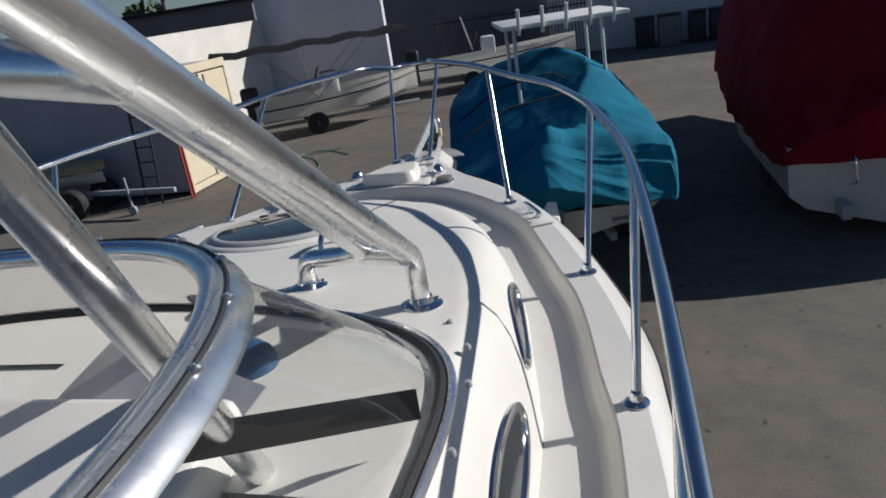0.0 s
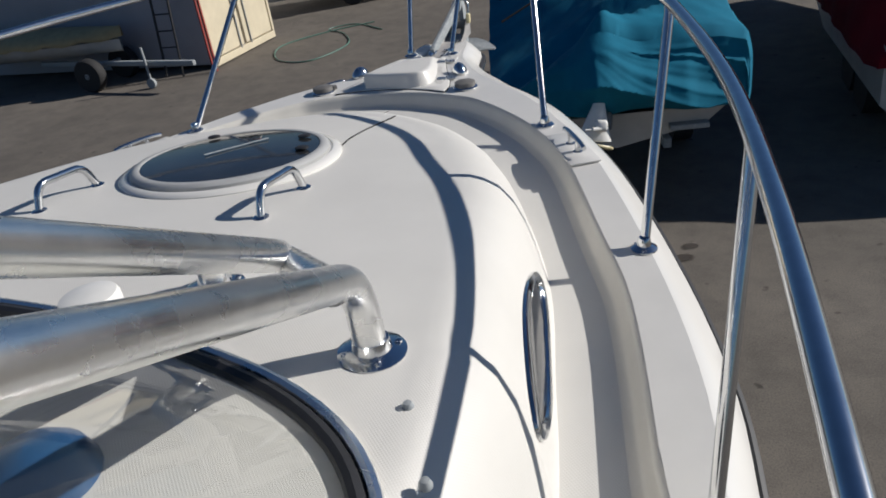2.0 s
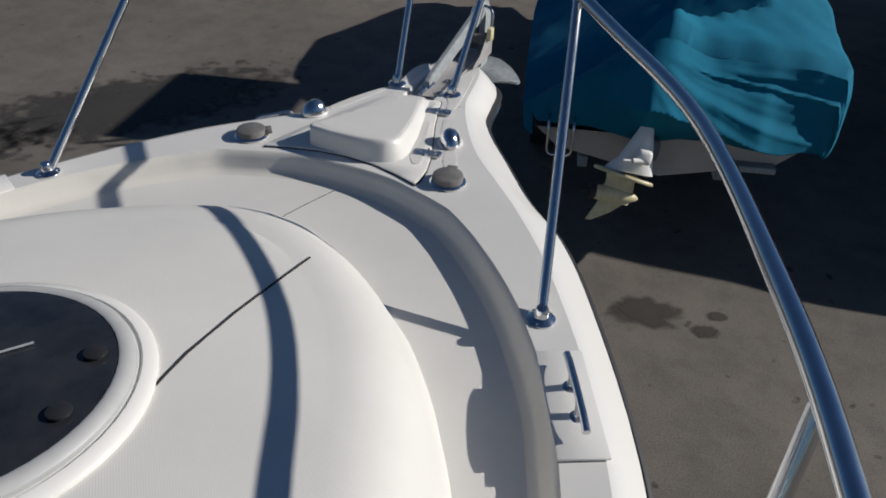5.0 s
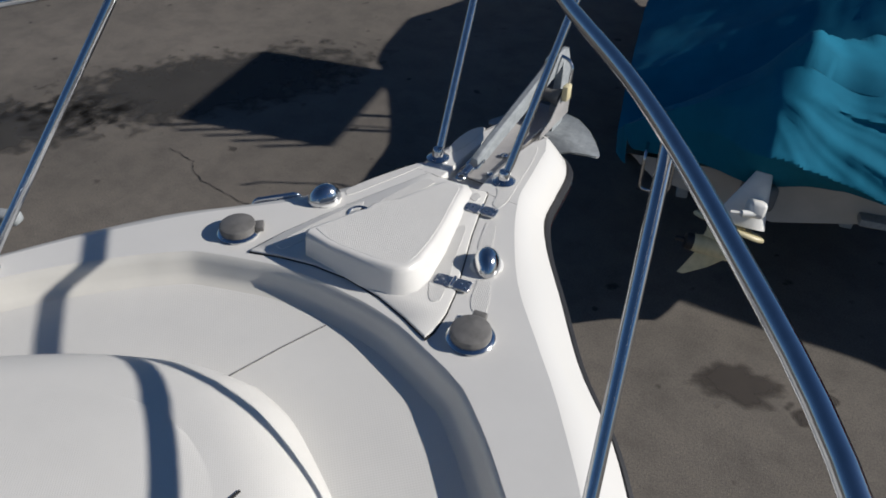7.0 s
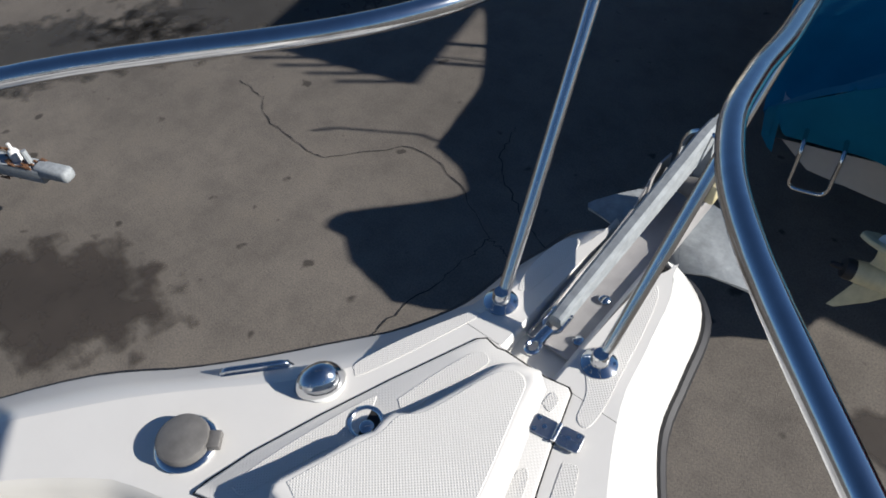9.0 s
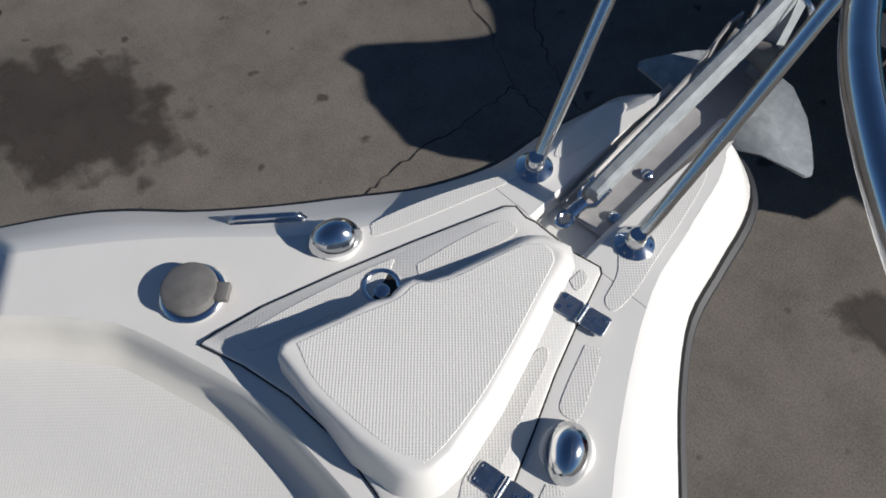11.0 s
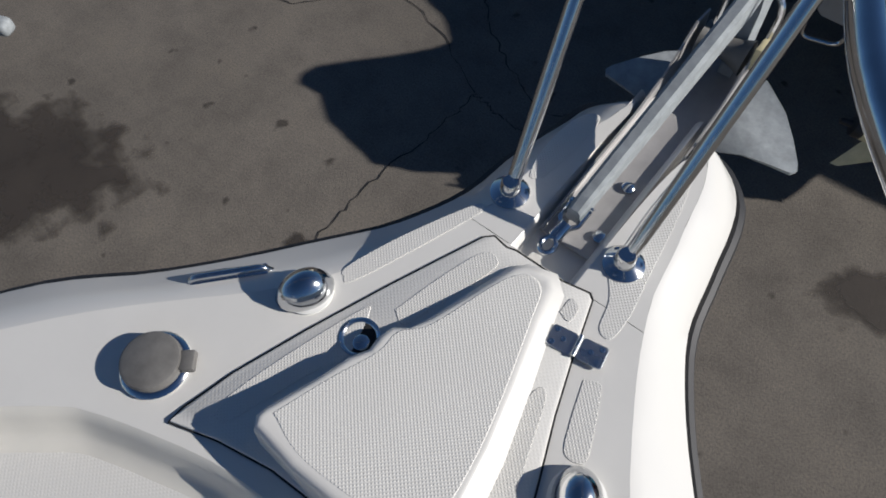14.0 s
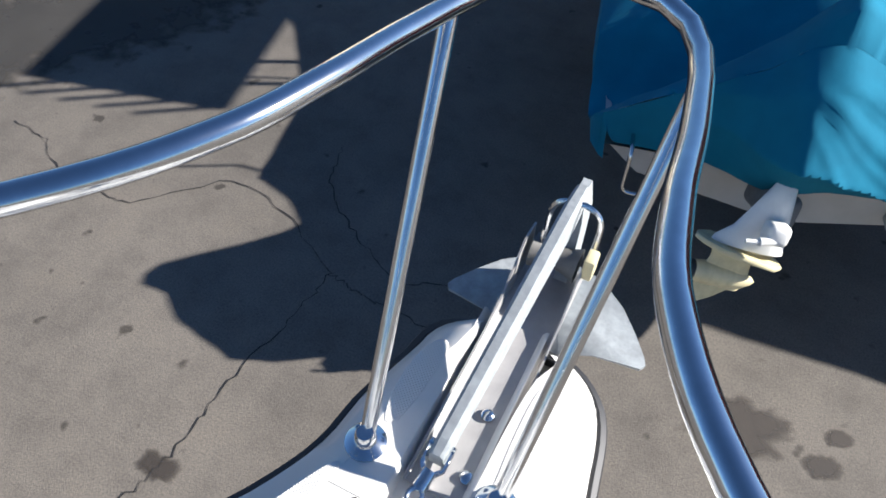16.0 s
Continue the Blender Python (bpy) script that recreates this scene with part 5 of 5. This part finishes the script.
# buildings at the far end
bm = B()
box(bm, (7.0, 27.0, 2.6), (17.0, 0.3, 5.2))
tagged(part("wall_north", bm, WALLW, smooth=False), "white stucco building wall at the yard's end", "wall", kind="structure")
# the wall's dark colour stands in for the shaded interior behind the fence
bm = B()
box(bm, (-6.0, 27.5, 2.1), (9.0, 0.3, 4.2))
tagged(part("wall_north_shaded", bm, WALLG, smooth=False), "dark grey wall standing in for the shaded interior behind a fence", "wall", kind="structure")
for at_, size, m_, lab in (((-17.5, 30.0, 2.0), (9.0, 12.0, 4.0), WALLG, "low grey workshop with a flat roof"), ((-24.0, 40.0, 2.1), (10.0, 9.0, 4.2), WALLW, "pale warehouse behind the yard wall")):
    o = thing("workshop", lab, "building", (at_[0], at_[1], 0))
    bm = B()
    box(bm, (0, 0, at_[2]), size, 0.03)
    part("wall", bm, m_, o, smooth=False)
    bm = B()
    box(bm, (0, 0, at_[2] * 2 + 0.06), (size[0] + 0.5, size[1] + 0.5, 0.14), 0.02)
    part("roof", bm, BLACKC, o, smooth=False)
    for k in range(3):
        bm = B()
        box(bm, (size[0] / 2 + 0.02, -3 + 3 * k, at_[2] * 1.2), (0.06, 1.2, 1.0), 0.01)
        part("window", bm, SMOKE, o, smooth=False)
fence = thing("yard_fence", "dark metal picket fence with a gate", "fence", (-3.5, 25.0, 0))
for k in range(46):
    bm = B()
    box(bm, (-2.3 + 0.13 * k, 0, 1.1), (0.03, 0.03, 2.2))
    part("picket", bm, RUB, fence, smooth=False)
for zz in (0.3, 2.0):
    bm = B()
    box(bm, (0.6, 0, zz), (6.0, 0.05, 0.06))
    part("fence_rail", bm, RUB, fence, smooth=False)
for k, (x, w) in enumerate(((2.2, 0.7), (3.1, 0.8), (4.1, 0.6), (4.9, 0.7))):
    o = thing("rubbish_bin", "dark plastic wheeled bin by the white wall", "bin", (x, 25.6, 0), group="bins by the wall")
    bm = B()
    box(bm, (0, 0, 0.55), (w, 0.7, 1.1), 0.06)
    part("bin_body", bm, RUB if k != 1 else GREY, o)
    bm = B()
    box(bm, (0, 0, 1.13), (w + 0.06, 0.76, 0.08), 0.03)
    part("bin_lid", bm, RUB, o)
sign = thing("pole_sign", "tall roadside sign with red, white and yellow panels", "sign", (-42, 62, 0))
bm = B()
tube(bm, [(0, 0, 0), (0, 0, 9.5)], 0.25, 10)
part("post", bm, GREY, sign)
for z, h, m_ in ((9.2, 1.0, REDP), (8.0, 1.1, WHITEP), (6.9, 0.9, CREAM)):
    bm = B()
    box(bm, (0, 0, z), (3.0, 0.3, h), 0.03)
    part("panel", bm, m_, sign)
for k, (x, y, h) in enumerate(((-30, 62, 7.5), (-26, 60, 8.2), (-47, 66, 7), (-52, 60, 6.5), (-20, 66, 8))):
    tree = thing("tree", "distant dark green tree behind the roofs", "tree", (x, y, 0), group="far trees")
    bm = B()
    tube(bm, [(0, 0, 0), (0.1, 0, h * 0.35), (0, 0.1, h * 0.6)], 0.3, 8, r2=0.1)
    for a in range(5):
        tube(bm, [(0.05, 0, h * 0.4), (1.6 * math.cos(a * 1.3), 1.6 * math.sin(a * 1.3), h * 0.7)], 0.1, 6, r2=0.03)
    part("trunk", bm, GREY, tree)
    bm = B()
    rng = random.Random(k)
    for _ in range(420):
        v = Vector((rng.gauss(0, 1), rng.gauss(0, 1), rng.gauss(0, 0.6)))
        v = v.normalized() * rng.uniform(0.5, 1.0) ** 0.5
        c = Vector((v.x * h * 0.36, v.y * h * 0.36, h * 0.68 + v.z * h * 0.30))
        s = rng.uniform(0.25, 0.55)
        m_ = Euler((rng.uniform(0, 6), rng.uniform(0, 6), rng.uniform(0, 6))).to_matrix()
        q = [bm.verts.new(c + m_ @ Vector(w_) * s) for w_ in ((-1, -0.5, 0), (0, -0.7, 0.2), (1, 0, 0), (0, 0.7, 0.2), (-0.8, 0.5, 0))]
        bm.faces.new(q)
    part("crown", bm, LEAF, tree)

# garden hose on the ground
hose = thing("garden_hose", "green garden hose lying in loose coils", "hose", (-6.4, 10.6, 0))
bm = B()
hp = [Vector((1.0, 1.6, 0.015)), Vector((0.2, 0.9, 0.015)), Vector((-0.4, -0.2, 0.015)), Vector((0.1, -1.3, 0.015)), Vector((0.9, -1.5, 0.015)), Vector((1.2, -0.4, 0.015)), Vector((0.7, 0.6, 0.015)), Vector((0.1, 1.1, 0.02)), Vector((0.6, 1.5, 0.015)), Vector((1.5, 0.8, 0.015))]
tube(bm, spline(hp, 70), 0.013, 6)
part("hose", bm, HOSE, hose)

# trailer tongue with chain in front of the bow
tongue = thing("trailer_coupling", "galvanised trailer tongue with rusty safety chain", "trailer", (-3.93, 0.6, 0), 0)
bm = B()
box(bm, (-1.05, -0.42, 0.42), (2.6, 0.11, 0.11), 0.012, Matrix.Rotation(radians(22), 3, "Z"))
part("tongue_beam", bm, GALV, tongue)
bm = B()
box(bm, (0.22, 0.09, 0.45), (0.26, 0.10, 0.09), 0.03, Matrix.Rotation(radians(22), 3, "Z"), 3)
tube(bm, [(0.08, 0.03, 0.45), (0.06, 0.03, 0.58)], 0.02, 8)
part("coupler", bm, GALV, tongue)
bm = B()
tube(bm, [(-0.5, -0.2, 0.42), (-0.5, -0.2, 0.0)], 0.03, 8)
part("jack", bm, GALV, tongue)
rng = random.Random(11)
for turn_ in range(3):
    bm = B()
    n_ = 26
    for k in range(n_):
        u = k / (n_ - 1)
        a = Vector((-0.42 + 0.55 * u + 0.02 * rng.uniform(-1, 1), -0.16 + 0.22 * u + 0.07 * math.sin(9 * u + 2 * turn_), 0.49 - 0.30 * max(0.0, math.sin(2.6 * u + turn_) - 0.55)))
        d = Vector((0.018, 0.008, 0)) if k % 2 else Vector((0.008, -0.006, 0.016))
        tube(bm, [a - d, a + d], 0.0075, 6)
    part("chain", bm, CHAIN, tongue, "rusty safety chain")
bm = B()
lathe(bm, (-0.05, 0.0, 0.47), [(0.035, 0), (0.035, 0.06), (0.025, 0.08), (0.012, 0.085), (0.012, 0.13), (0.002, 0.135)], 14)
part("latch_lever", bm, WHITEP, tongue)


# ---- stains and cracks in the asphalt ----
def patch(name, cx, cy, rx, ry, seed, m_, label, z=0.004, turn=0.0):
    rng = random.Random(seed)
    bm = B()
    soak = bm.verts.layers.float.new("soak")
    rings = []
    for f in (0.0, 0.4, 0.7, 1.0, 1.25):
        ring = []
        for k in range(40):
            a = 2 * math.pi * k / 40
            r = f * (1 + 0.28 * noise.noise(Vector((2 * math.cos(a), 2 * math.sin(a), seed))) + 0.12 * noise.noise(Vector((6 * math.cos(a), 6 * math.sin(a), seed))))
            px, py = rx * r * math.cos(a), ry * r * math.sin(a)
            v = bm.verts.new((cx + px * math.cos(turn) - py * math.sin(turn), cy + px * math.sin(turn) + py * math.cos(turn), z))
            v[soak] = max(0.0, 0.62 - 0.45 * f**1.6)
            ring.append(v)
        rings.append(ring)
    for ra, rb in zip(rings, rings[1:]):
        for k in range(40):
            bm.faces.new((ra[k], ra[(k + 1) % 40], rb[(k + 1) % 40], rb[k]))
    tagged(part(name, bm, m_, smooth=False), label, "stain", kind="structure")


patch("oil_stain", 0.89, 2.37, 0.27, 0.17, 3, STAIN, "dark oil stain on the asphalt", turn=0.45)
patch("oil_stain", 1.32, 2.35, 0.10, 0.075, 4, STAIN, "small dark oil stain on the asphalt", turn=0.3)
patch("oil_stain", 1.37, 2.54, 0.085, 0.05, 5, STAIN, "small dark oil stain on the asphalt", turn=0.4)
patch("oil_stain", -3.25, 0.24, 0.78, 0.46, 6, STAIN, "broad brown stain on the asphalt", turn=0.35)
patch("oil_stain", -1.55, 0.86, 0.10, 0.075, 7, STAIN, "small dark stain on the asphalt")
patch("damp_patch", -4.75, 3.45, 1.75, 0.72, 8, WET, "long damp dark patch on the asphalt", turn=0.95)
patch("damp_patch", -5.9, 1.5, 1.3, 0.6, 9, WET, "long damp dark patch on the asphalt", turn=0.8)


def crack(pts, seed):
    rng = random.Random(seed)
    s = spline([Vector((x, y, 0)) for x, y in pts], 46)
    bm = B()
    l, r = [], []
    for i, p in enumerate(s):
        j = Vector((rng.uniform(-1, 1), rng.uniform(-1, 1), 0)) * 0.018
        w = 0.0012 + 0.0035 * rng.random()
        d = (s[min(i + 1, len(s) - 1)] - s[max(i - 1, 0)]).normalized()
        nrm = Vector((-d.y, d.x, 0))
        l.append(p + j + nrm * w + Vector((0, 0, 0.005)))
        r.append(p + j - nrm * w + Vector((0, 0, 0.005)))
    skin(bm, [l, r])
    tagged(part("crack", bm, DARK, smooth=False), "dark crack in the asphalt", "crack", kind="structure")


crack([(-4.1, 2.33), (-3.8, 2.31), (-3.54, 2.15), (-3.1, 2.1), (-2.84, 2.14), (-2.44, 2.58), (-1.94, 2.49), (-1.46, 2.23)], 1)
crack([(-1.46, 2.23), (-1.48, 1.9), (-1.54, 1.37), (-1.53, 0.97), (-1.58, 0.7), (-1.7, 0.35)], 2)
crack([(-1.98, 3.2), (-1.85, 2.85), (-1.56, 2.6), (-1.12, 2.38), (-0.86, 2.46), (-0.4, 2.6)], 3)
crack([(-1.46, 2.23), (-1.2, 2.18), (-0.85, 2.16), (-0.5, 2.22)], 4)
